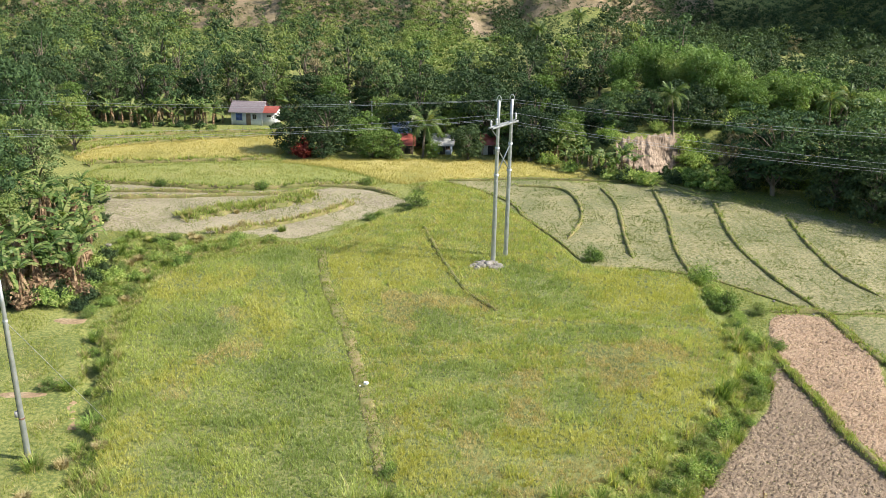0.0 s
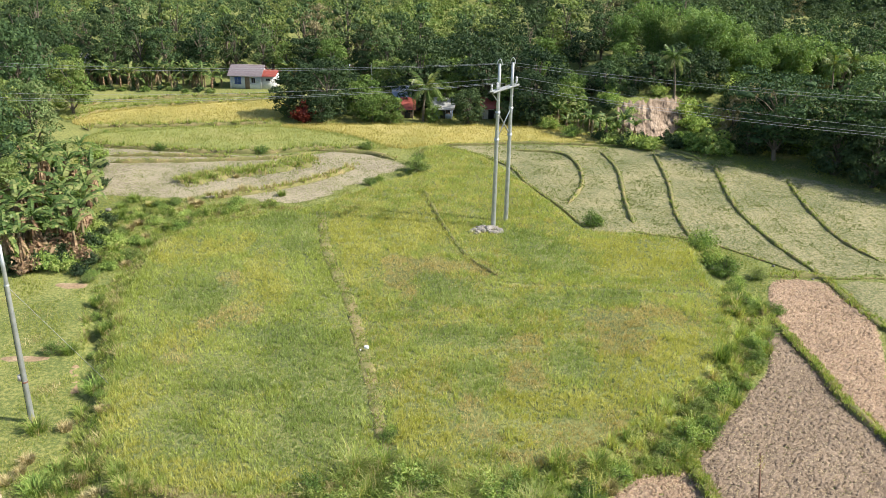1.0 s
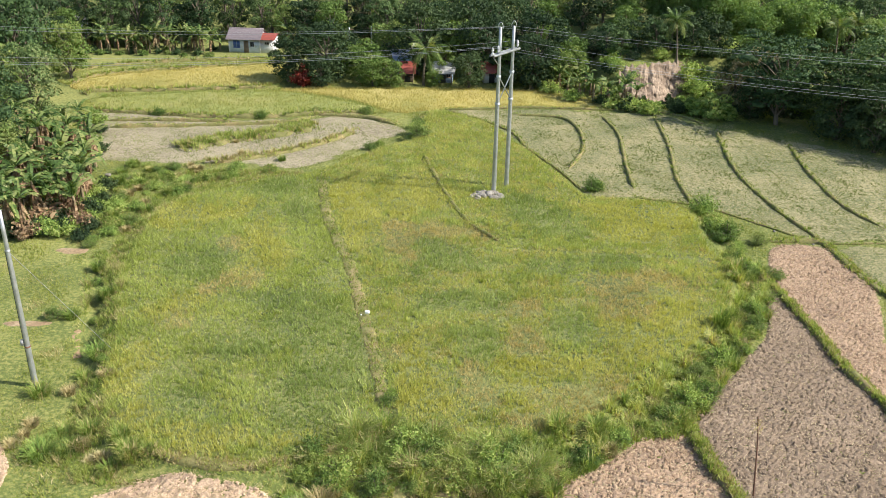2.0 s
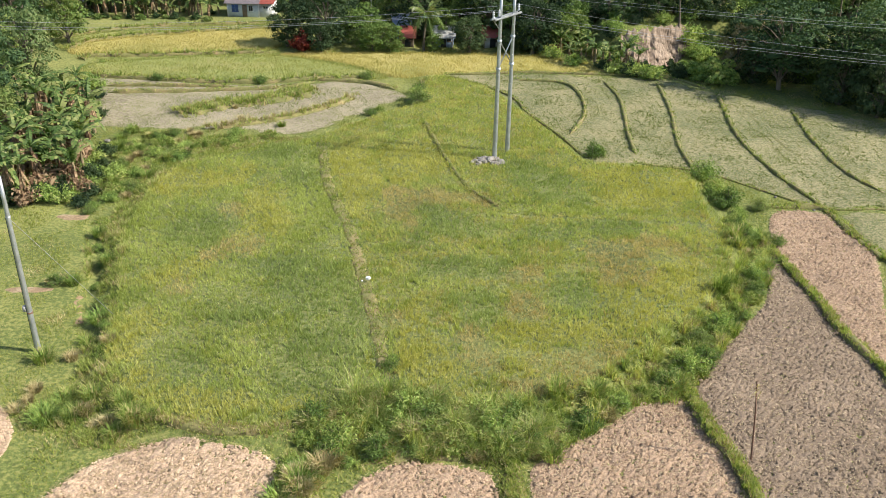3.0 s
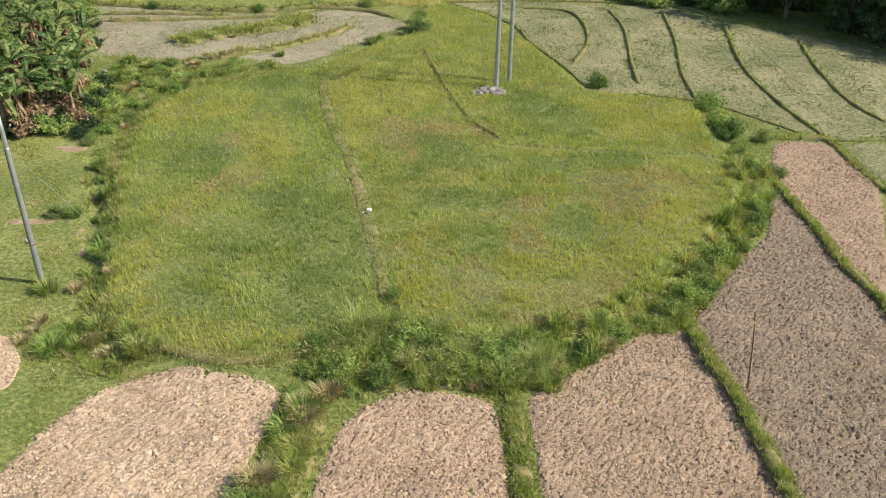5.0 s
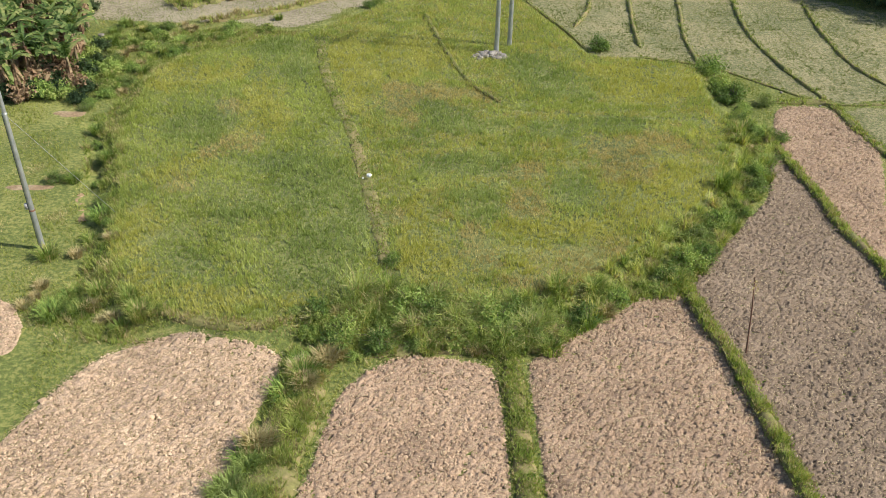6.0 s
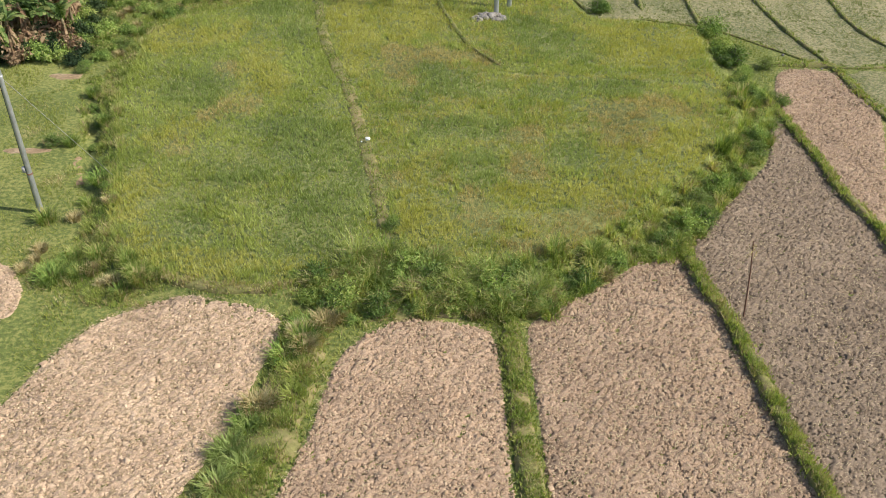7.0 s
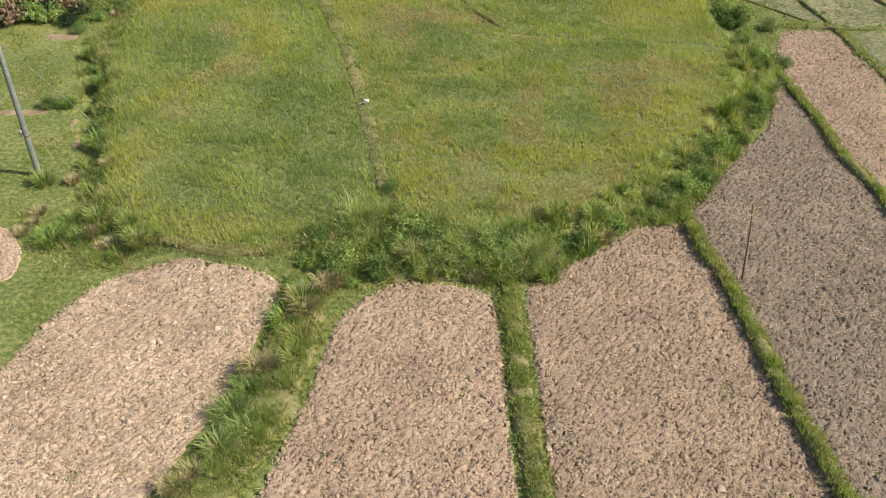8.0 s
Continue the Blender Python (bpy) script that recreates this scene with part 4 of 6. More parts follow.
# ---- plants ----
def leaf_cards(centres, out, size, long=1.6, up=0.35, jitter=0.7):
    """Leaves as pointed slivers that face outwards and up."""
    n = len(centres)
    nor = out + np.array([0, 0, up]) + rng.normal(0, jitter, (n, 3))
    nor /= np.linalg.norm(nor, axis=1)[:, None] + 1e-9
    a = np.cross(nor, rng.normal(0, 1, (n, 3)))
    a /= np.linalg.norm(a, axis=1)[:, None] + 1e-9
    b = np.cross(nor, a)
    s = (size * rng.uniform(0.65, 1.35, n))[:, None]
    tip, side, drop = a * s * long * 0.5, b * s * 0.5, nor * s * 0.18
    v = np.stack([centres - tip * 0.7 + side * 1.15, centres - tip * 0.7 - side * 1.15 + drop, centres + tip * 1.25 - drop], 1).reshape(-1, 3)
    return v, np.arange(3 * n).reshape(-1, 3)


ICO = (np.array([(0, 0, 1), (0.894, 0, 0.447), (0.276, 0.851, 0.447), (-0.724, 0.526, 0.447), (-0.724, -0.526, 0.447), (0.276, -0.851, 0.447), (0.724, 0.526, -0.447), (-0.276, 0.851, -0.447), (-0.894, 0, -0.447), (-0.276, -0.851, -0.447), (0.724, -0.526, -0.447), (0, 0, -1)]),
       np.array([(0, 1, 2), (0, 2, 3), (0, 3, 4), (0, 4, 5), (0, 5, 1), (1, 6, 2), (2, 7, 3), (3, 8, 4), (4, 9, 5), (5, 10, 1), (6, 7, 2), (7, 8, 3), (8, 9, 4), (9, 10, 5), (10, 6, 1), (11, 7, 6), (11, 8, 7), (11, 9, 8), (11, 10, 9), (11, 6, 10)]))


def crown_of(clumps, radii, per, size, long=1.6, up=0.35, flat=0.8, core=0.34):
    """Leaves round each clump, and a rough dense heart inside it."""
    leaves = leaves_of(clumps, radii, per, size, long, up, flat)
    if not core:
        return leaves
    hearts = [(c + ICO[0] * rng.uniform(0.5, 1.3, (12, 1)) * r * core * (1, 1, flat) - (0, 0, 0.15 * r), ICO[1]) for c, r in zip(clumps, radii)]
    return join([leaves] + hearts)


def leaves_of(clumps, radii, per, size, long, up, flat):
    pos, out = [], []
    for c, r in zip(clumps, radii):
        d = rng.normal(0, 1, (per, 3))
        d /= np.linalg.norm(d, axis=1)[:, None]
        d[:, 2] = np.abs(d[:, 2]) * 1.1 - 0.35
        pos.append(c + d * (r * rng.uniform(0.45, 1.0, per) ** 0.6)[:, None] * (1, 1, flat))
        out.append(d)
    return leaf_cards(np.concatenate(pos), np.concatenate(out), size, long, up)


def tree(height, spread, leaf_mat, label, clumps=22, per=100, leaf=0.24, low=0.2, flat=0.75, name="broadleaf_tree", shape="round"):
    """A tapered, leaning trunk with limbs and a crown of leafy clumps."""
    t = thing(name, label, "tree")
    lean = rng.uniform(-0.06, 0.06, 2) * height
    z = np.linspace(-0.3, height * 0.72, 7)
    path = np.c_[lean[0] * (z / height) ** 2 + 0.1 * np.sin(z), lean[1] * (z / height) ** 2 + 0.1 * np.cos(z * 1.3), z]
    r0 = 0.022 * height + 0.05
    pieces = [tube(path, np.linspace(r0, r0 * 0.3, 7), 7)]
    cs, rs = [], []
    for n in range(clumps):
        u = (n + 0.5) / clumps
        zz = low + (1 - low) * u
        if shape == "round":
            reach = spread * math.sqrt(max(0.12, 1 - ((zz - 0.55) / 0.5) ** 2))
        elif shape == "flat":
            reach = spread * (0.45 + 0.75 * u) if u < 0.75 else spread * 0.8
        else:
            reach = spread * (1.05 - 0.75 * u)
        a = n * 2.4 + rng.uniform(-0.4, 0.4)
        q = reach * rng.uniform(0.35, 0.92)
        c = np.array([math.cos(a) * q + lean[0] * zz, math.sin(a) * q + lean[1] * zz, height * zz * rng.uniform(0.92, 1.03)])
        cs.append(c)
        rs.append(spread * rng.uniform(0.30, 0.5))
        k = min(int(zz * 5), 5)
        root = path[k]
        bend = (root + c) / 2 + np.array([0, 0, 0.05 * height])
        pieces.append(tube(np.stack([root, bend, c]), [r0 * 0.38, r0 * 0.24, r0 * 0.1], 3, False))
    part("trunk", join(pieces), M_BARK, t, smooth=True)
    part("crown", crown_of(cs, rs, per, leaf, 1.6, 0.4, flat), leaf_mat, t)
    return t


def shrub(height, spread, leaf_mat, label, leaf=0.055, name="shrub", clumps=22, long=1.9):
    """Many thin arching stems with leaves all along their upper parts."""
    t = thing(name, label, "shrub")
    stems, pos, out = [], [], []
    for n in range(clumps * 2):
        a, q = n * 2.4 + rng.uniform(-0.5, 0.5), spread * rng.uniform(0.02, 1.0) ** 0.6
        h = height * rng.uniform(0.45, 1.1) * (1.05 - 0.6 * q / spread)
        d = np.array([math.cos(a), math.sin(a), 0])
        tip = d * q + np.array([0, 0, h])
        bend = d * q * 0.45 + np.array([0, 0, h * 0.85])
        if n % 2 == 0:
            stems.append(tube(np.stack([d * q * 0.15 - (0, 0, 0.1), bend, tip]), [0.025, 0.018, 0.008], 3, False))
        many = 44 if leaf < 0.1 else 30
        u = rng.uniform(0.25, 1.05, many)[:, None]
        p = (1 - u) ** 2 * d * q * 0.2 + 2 * u * (1 - u) * bend + u**2 * tip + rng.normal(0, 0.07 * spread + 0.03, (many, 3))
        p[:, 2] = np.maximum(p[:, 2], 0.04)
        pos.append(p)
        out.append(d * 0.5 + rng.normal(0, 0.5, (many, 3)))
    part("stem", join(stems), M_BARK, t)
    part("foliage", leaf_cards(np.concatenate(pos), np.concatenate(out), leaf, long, 0.6, 0.6), leaf_mat, t)
    return t


def tussock(height, spread, leaf_mat, label, count=190, width=0.04):
    """A clump of long arching grass."""
    t = thing("grass_tussock", label, "grass clump")
    a, q = rng.uniform(0, 6.28, count), np.sqrt(rng.random(count)) * spread * 0.45
    base = np.stack([np.cos(a) * q, np.sin(a) * q, np.full(count, -0.05)], -1)
    b = a + rng.normal(0, 0.7, count)
    out = np.stack([np.cos(b), np.sin(b), 0 * b], -1) * (spread * rng.uniform(0.15, 0.75, count))[:, None]
    h = height * rng.uniform(0.5, 1.1, count)[:, None] * np.array([0, 0, 1.0])
    side = np.stack([-np.sin(b), np.cos(b), 0 * b], -1) * width * 0.5
    v = np.stack([base - side, base + side, base + 0.65 * h + 0.3 * out + side, base + 0.65 * h + 0.3 * out - side, base + 0.85 * h + 1.0 * out], 1).reshape(-1, 3)
    k = np.arange(count)[:, None] * 5
    part("tuft", (v, [k + [0, 1, 2, 3], k + [3, 2, 4]]), leaf_mat, t)
    return t


def banana_leaf(length, width, droop, torn):
    """One arching banana leaf with a folded midrib and torn sides."""
    n = 9
    u = np.linspace(0, 1, n)
    mid = np.stack([length * (u - 0.18 * droop * u**2), 0 * u, length * (0.75 * u * (1 - 0.4 * droop) - droop * 0.95 * u**2)], -1)
    w = width * 0.5 * np.clip(np.sin(np.pi * np.clip(u * 0.94 + 0.05, 0, 1)) ** 0.55, 0, 1) * (u > 0.10) + 0.02
    pieces = []
    for s in (-1, 1):
        for k in range(n - 1):
            g = min(rng.uniform(0.0, 0.5) * torn, 0.8)
            a, b = mid[k], mid[k + 1]
            fall = rng.uniform(0.05, 0.7) * torn
            oa = a + np.array([0.06, s * w[k], -0.25 * w[k] - fall * w[k]])
            ob = b + np.array([0.06, s * w[k + 1], -0.25 * w[k + 1] - fall * w[k + 1]])
            ob = ob + (oa - ob) * g
            pieces.append((np.stack([a, b, ob, oa]), np.array([[0, 1, 2, 3]])))
    pieces.append(tube(mid[::2] + (0, 0, 0.012), np.linspace(0.03, 0.008, len(mid[::2])), 4))
    return join(pieces)


def banana(height, leaves, dead, label):
    t = thing("banana_plant", label, "banana plant")
    z = np.linspace(-0.1, height, 6)
    path = np.c_[0.04 * np.sin(z * 1.1), 0.03 * z, z]
    part("pseudostem", tube(path, np.linspace(0.17, 0.09, 6), 8), M_STEM, t, smooth=True)
    top = path[-1]
    for n in range(leaves):
        l = rng.uniform(1.9, 2.7) * (height / 3.2) ** 0.5
        ob = part("leaf", banana_leaf(l, rng.uniform(0.38, 0.55), rng.uniform(0.4, 1.2), rng.uniform(0.6, 1.5)), L_BANANA, t)
        ob.matrix_basis = Matrix.Translation(top) @ Euler((rng.uniform(-0.3, 0.3), -rng.uniform(0.05, 1.15), n * 2.4 + rng.uniform(-0.3, 0.3))).to_matrix().to_4x4()
    for n in range(dead):
        ob = part("dead_leaf", banana_leaf(rng.uniform(1.3, 2.0), 0.38, 0.3, 1.0), L_DEAD, t, "dry brown hanging leaf")
        ob.matrix_basis = Matrix.Translation(top - (0, 0, rng.uniform(0.1, 0.5))) @ Euler((rng.uniform(-0.5, 0.5), rng.uniform(1.55, 1.95), n * 2.1 + 0.7)).to_matrix().to_4x4()
    return t


def frond(length, droop):
    """A palm frond: a curved rib with hanging leaflets on both sides."""
    n = 22
    u = np.linspace(0, 1, n)
    rib = np.stack([length * (u - 0.25 * droop * u**2), 0 * u, length * (0.5 * u - droop * u**2)], -1)
    pieces = [tube(rib[::3], np.linspace(0.05, 0.01, len(rib[::3])), 4)]
    d = np.gradient(rib, axis=0)
    d /= np.linalg.norm(d, axis=1)[:, None]
    for s in (-1, 1):
        for k in range(2, n):
            l = length * 0.22 * math.sin(math.pi * (0.15 + 0.8 * u[k])) + 0.12
            tip = rib[k] + d[k] * l * 0.55 + np.array([0, s * l * 0.75, -l * rng.uniform(0.35, 0.9)])
            w = d[k] * 0.06
            pieces.append((np.stack([rib[k] - w, rib[k] + w, tip + w * 0.3, tip - w * 0.3]), np.array([[0, 1, 2, 3]])))
    return join(pieces)


def palm(height, label, fronds=18, length=3.2):
    t = thing("coconut_palm", label, "palm tree")
    z = np.linspace(-0.2, height, 8)
    path = np.c_[0.10 * height * (z / height) ** 2, 0.02 * height * np.sin(z / height * 3), z]
    part("trunk", tube(path, np.linspace(0.2, 0.12, 8), 8), M_BARK, t, smooth=True)
    for n in range(fronds):
        u = n / fronds
        ob = part("frond", frond(length * rng.uniform(0.85, 1.1), 0.35 + 0.7 * u), L_PALM, t)
        ob.matrix_basis = Matrix.Translation(path[-1]) @ Euler((rng.uniform(-0.2, 0.2), -0.75 + 1.2 * u, n * 2.4)).to_matrix().to_4x4()
    return t


def bamboo(height, spread, label, culms=26):
    t = thing("bamboo_clump", label, "bamboo")
    cs, rs = [], []
    for n in range(culms):
        a, q = n * 2.4, spread * math.sqrt((n + 0.5) / culms)
        h = height * rng.uniform(0.75, 1.05)
        u = np.linspace(0, 1, 6)[:, None]
        d = np.array([math.cos(a), math.sin(a), 0])
        path = d * (0.3 * q) + d * q * u**2.2 + np.array([0, 0, 1]) * h * (u - 0.16 * u**4) - (0, 0, 0.1)
        part("culm", tube(path, np.linspace(0.06, 0.02, 6), 4), M_CULM, t)
        for k in (2, 3, 4, 5):
            cs.append(path[k] + rng.normal(0, 0.2, 3))
            rs.append(rng.uniform(0.6, 1.05) * height / 9)
    part("foliage", crown_of(cs, rs, 58, 0.135, 4.2, 0.3, 1.25, 0.22), L_BAMBOO, t)
    return t


def place(proto, x, y, size=1.0, turn=None, sink=0.0, tall=1.0):
    turn = rng.uniform(0, 360) if turn is None else turn
    return pose(x, y, seat(x, y) - sink, 0, 0, turn) @ Matrix.Diagonal((size, size, size * tall, 1))


def put_many(protos, spots, group, sizes=(0.8, 1.2)):
    """The first of each kind moves to a place, the rest are copies of it."""
    used = set()
    for n, (x, y, *s) in enumerate(spots):
        p = protos[n % len(protos)]
        k = (s[0] if s else 1.0) * rng.uniform(*sizes)
        m = place(p, x, y, k, tall=rng.uniform(0.9, 1.12))
        if p.name in used:
            copy_thing(p, m)
        else:
            p.matrix_basis = m
            used.add(p.name)
            if group:
                tagged(p, group=group)


# the hedge on the terrace edge
hedge = [shrub(1.6, 1.1, L_BUSH, "dense green shrub on the terrace edge"), shrub(1.2, 1.2, L_WILD, "light green weedy shrub on the terrace edge", long=3.0), shrub(1.8, 1.0, L_BUSH, "bright green leafy shrub on the terrace edge", leaf=0.05, clumps=28), shrub(1.0, 1.1, L_WILD, "low tangled weedy shrub on the terrace edge", long=3.2)]
spots, rank = [], []
for line, step, off in ((curve([(-4.7, 37.8), (-2.7, 37.4), (-0.5, 36.8), (1.6, 36.5), (3.8, 36.0), (5.3, 36.1)], 0.95), 1, 0.5), (curve([(-4.3, 38.6), (-1.2, 38.5), (2.3, 37.8), (4.8, 37.3)], 1.1), 1, 0.3), (curve([(6.6, 37.1), (9.0, 39.2), (11.6, 41.2), (13.8, 42.4)], 2.2), 1, 0.5), (curve([(15.1, 44.2), (16.8, 46.5), (19.4, 49.6), (21.5, 53.4)], 1.5), 1, 0.6), (curve([(21.8, 53.8), (22.9, 57.1), (23.7, 60.8), (23.6, 63.7)], 1.5), 1, 0.5)):
    for x, y in line:
        rank.append((x + rng.normal(0, 0.9), y + rng.normal(0, 0.7)))
        rank.append((x + rng.normal(0, 0.9), y + rng.normal(0, 0.9)))
        spots.append((x + rng.normal(0, off * 0.5), y + rng.normal(0, off * 0.5)))
put_many(hedge, spots, "hedge shrubs", (0.6, 0.95))
put_many([shrub(1.3, 1.0, L_LIGHT, "bright green leafy shrub on the field edge"), shrub(1.1, 1.0, L_WILD, "light green weedy shrub on the field edge", long=2.6), shrub(1.2, 1.1, L_BUSH, "green leafy shrub on the field edge")], [tuple(p) for p in [(23.6, 61.2), (23.4, 58.0), (22.2, 55.0), (21.8, 53.0), (19.6, 50.3), (17.9, 48.2), (16.2, 46.5), (15.4, 44.8), (14.8, 43.6), (16.0, 44.5), (22.8, 63.1), (24.0, 65.2), (13.4, 42.1), (11.6, 41.2), (9.8, 39.8), (8.0, 38.2), (-6.7, 37.0), (-5.1, 36.3), (-3.2, 35.7)]] + [(x, y, 1.3) for x, y in [(-4.3, 37.8), (-2.4, 37.1), (-0.5, 37.9), (1.6, 36.5), (3.2, 37.0), (4.7, 36.4), (0.7, 36.0), (-1.8, 38.4), (3.9, 38.1), (-0.2, 36.7), (2.6, 38.0)]] + [(x, y, 1.25) for x, y in [(14.5, 79.6), (23.1, 73.3), (23.5, 69.7), (24.2, 68.3), (24.1, 71.8), (23.8, 74.4), (23.5, 63.6), (-7.2, 92.1), (-3.3, 96.6), (-2.8, 94.4), (15.0, 80.1)]], "field edge shrubs", (0.75, 1.1))
low_shrub = [shrub(1.0, 0.9, L_BUSH, "low green shrub beside a dike"), shrub(1.3, 1.1, L_LIGHT, "low bright green shrub beside a dike")]
put_many(low_shrub, [tuple(p) for p in [(-7.0, 36.3), (-5.6, 35.6), (-4.6, 34.7), (-3.5, 35.2), (-2.3, 36.0), (-1.4, 35.6), (-8.0, 37.7), (-6.8, 37.8), (23.9, 69.0), (23.4, 71.9), (24.7, 66.8), (26.7, 67.5), (24.6, 61.8), (25.9, 60.9)]] + [tuple(p) for p in [(14.5, 79.6), (23.0, 74.0), (23.9, 70.7), (24.6, 68.9), (23.2, 68.3), (23.5, 63.8), (-7.3, 92.3), (-8.1, 91.3), (-3.3, 95.7), (-3.0, 99.1), (-3.9, 94.6), (-22.2, 102.7), (-37.6, 104.2), (-34.8, 103.1), (-32.4, 103.3), (-16.0, 105.3), (-13.2, 105.0), (-9.7, 105.2), (-44.1, 110.6), (-26.2, 78.0), (-25.5, 81.2), (-28.7, 82.7), (-31.5, 80.9), (-24.4, 77.4), (-27.9, 73.6), (-26.7, 52.8), (-2.9, 43.3), (-3.0, 42.5), (-26.1, 58.8), (-24.7, 56.2), (-24.1, 52.9), (-22.6, 50.0), (-21.1, 46.6), (-28.9, 64.9), (-27.7, 67.2), (-29.7, 74.9), (-27.8, 76.5), (-27.1, 69.7), (-24.2, 80.5), (-27.3, 83.7)]], "low shrubs", (0.6, 1.0))
tuss = [tussock(0.9, 0.9, L_WILD, "green tussock of long arching grass"), tussock(1.0, 0.9, L_DRY, "dry straw-coloured tussock of long grass"), tussock(0.8, 1.1, L_WILD, "spreading green tussock of long grass"), tussock(1.1, 1.0, L_WILD, "tall green tussock of long grass"), tussock(0.9, 1.2, L_BUSH, "bright green tussock of long grass"), tussock(0.8, 1.0, L_DRY, "dry tan tussock of dead grass")]
put_many(tuss, rank + [tuple(p) for p in [(-16.6, 37.7), (-6.8, 32.9), (-8.0, 28.4), (-9.1, 26.4), (-8.4, 25.0), (-9.2, 23.7), (-10.0, 22.0), (-16.3, 37.2), (-6.7, 34.0), (-18.5, 37.4), (-17.2, 36.7), (-19.4, 38.4), (-0.5, 36.5), (2.2, 36.5), (-7.6, 31.8), (-6.6, 31.0), (-4.0, 38.3), (-2.5, 38.9), (3.2, 36.8), (-7.8, 27.3), (-8.7, 27.6), (-9.6, 22.5), (-21.5, 38.9), (-22.9, 39.4), (-20.9, 40.0), (13.7, 41.5), (12.9, 41.0)]] + [tuple(p) for p in [(-26.5, 53.2), (-25.6, 52.8), (-27.1, 52.8), (-26.5, 72.3), (-25.7, 76.6), (-25.0, 79.7), (-24.8, 83.0), (-25.5, 92.3), (-23.1, 92.8), (-27.0, 91.2), (-21.6, 94.6), (-17.5, 97.5), (-16.2, 99.4), (-17.0, 86.9), (-21.5, 88.5), (-26.7, 60.8), (-24.0, 55.4), (-22.0, 47.9), (-20.3, 44.8), (-21.8, 45.4), (-22.1, 43.6), (-23.8, 43.5), (-29.0, 70.9), (-29.4, 79.4), (-27.2, 79.5), (-22.7, 81.4), (-25.9, 84.6), (-31.6, 84.3), (-31.3, 79.3)]] + [tuple(p) for p in [(-21.4, 37.9), (-23.3, 38.6), (-20.0, 38.2), (-17.9, 37.5), (-17.3, 38.7), (-19.3, 39.5), (-21.0, 39.4), (-23.0, 40.5), (-15.6, 37.5)]], "grass tussocks", (0.7, 1.15))

corner = curve([(-31.5, 67.0), (-28.0, 66.0), (-26.2, 70.0), (-24.5, 76.0), (-20.5, 80.5), (-15.5, 83.0), (-24.0, 85.0), (-31.0, 85.0), (-33.0, 80.0)], 1.0, True)
put_many([shrub(0.8, 0.9, L_BUSH, "low weedy bush in the rough corner of the pasture"), shrub(0.7, 0.9, L_WILD, "low pale weedy bush in the rough corner of the pasture", long=2.8), tussock(0.6, 0.9, L_WILD, "low green tussock in the rough corner of the pasture"), tussock(0.6, 0.8, L_DRY, "low dry tussock in the rough corner of the pasture")], [tuple(p) for p in scatter(corner, 56)], "weeds of the rough corner", (0.7, 1.3))

# ---- trees ----
broad = [tree(9, 3.4, L_TREE, "broad green tree at the wood's edge", per=150, leaf=0.16), tree(8, 3.0, L_DARK, "dark green dense tree at the wood's edge", clumps=18, per=150, leaf=0.16), tree(10, 3.2, L_TREE, "tall green tree at the wood's edge", low=0.35, per=150, leaf=0.16), tree(7, 3.0, L_LIGHT, "bright green tree at the wood's edge", per=150, leaf=0.16), tree(6, 2.8, L_DARK, "low dark green tree at the wood's edge", low=0.15, per=150, leaf=0.16)]


def bake(ob):
    """The trunk and crown of a tree as arrays of places, quads and triangles, to be repeated in a far wood."""
    out = {}
    for c in ob.children:
        me = c.data
        v = np.zeros(len(me.vertices) * 3)
        me.vertices.foreach_get("co", v)
        f = np.zeros(len(me.loops), int)
        me.loops.foreach_get("vertex_index", f)
        n = np.zeros(len(me.polygons), int)
        me.polygons.foreach_get("loop_total", n)
        size = np.repeat(n, n)
        out[c.name.split(".")[0]] = (v.reshape(-1, 3), f[size == 4].reshape(-1, 4), f[size == 3].reshape(-1, 3))
    return out


def repeat(shapes):
    """Many (places, quads, triangles) as one shape."""
    verts, quads, tris, n = [], [], [], 0
    for v, q, t in shapes:
        verts.append(v)
        quads.append(q + n)
        tris.append(t + n)
        n += len(v)
    return np.concatenate(verts), [f for f in (np.concatenate(quads), np.concatenate(tris)) if len(f)]


# the wood on the hill
W = []
y = 151.0
while y < 255:
    far = ease(170, 240, y)
    for x in np.arange(-14 - 0.56 * y, 14 + 0.56 * y, 5.6 - 2.3 * far):
        W.append((x + rng.uniform(-2.2, 2.2), y + rng.uniform(-2.2, 2.2)))
    y += 5.6 if y < 160 else 9.5 if y < 225 else 2.4
W = np.array(W)
CLEAR = ((-66.5, 241.0, 2.2, 7.0), (9.5, 242.0, 3.2, 7.0), (33.0, 250.0, 10.0, 3.0), (-54.0, 252.0, 6.0, 2.2))
for x, y, rx, ry in CLEAR:
    W = W[np.hypot((W[:, 0] - x) / rx, (W[:, 1] - y) / ry) > 1]
baked = [bake(tree(8.5, 3.6, L_TREE, "x", clumps=14, per=62, leaf=0.2, low=0.1)) for _ in range(4)] + [bake(tree(9.5, 3.0, L_TREE, "x", clumps=14, per=62, leaf=0.2, low=0.1, shape="cone")) for _ in range(2)]
small = [bake(tree(8.5, 3.8, L_TREE, "x", clumps=9, per=34, leaf=0.32, low=0.1)) for _ in range(4)]
for ob in [o for o in scene.objects if o.get("label") == "x"]:
    for c in list(ob.children):
        bpy.data.objects.remove(c)
    bpy.data.objects.remove(ob)
kinds = rng.integers(0, 20, len(W))
stature = 1.05 - 0.42 * ease(150, 232, W[:, 1])
for x, y, rx, ry in CLEAR:
    stature[(np.abs(W[:, 0] - x * W[:, 1] / y) < rx + 0.5) & (W[:, 1] < y) & (W[:, 1] > 205)] *= 0.5
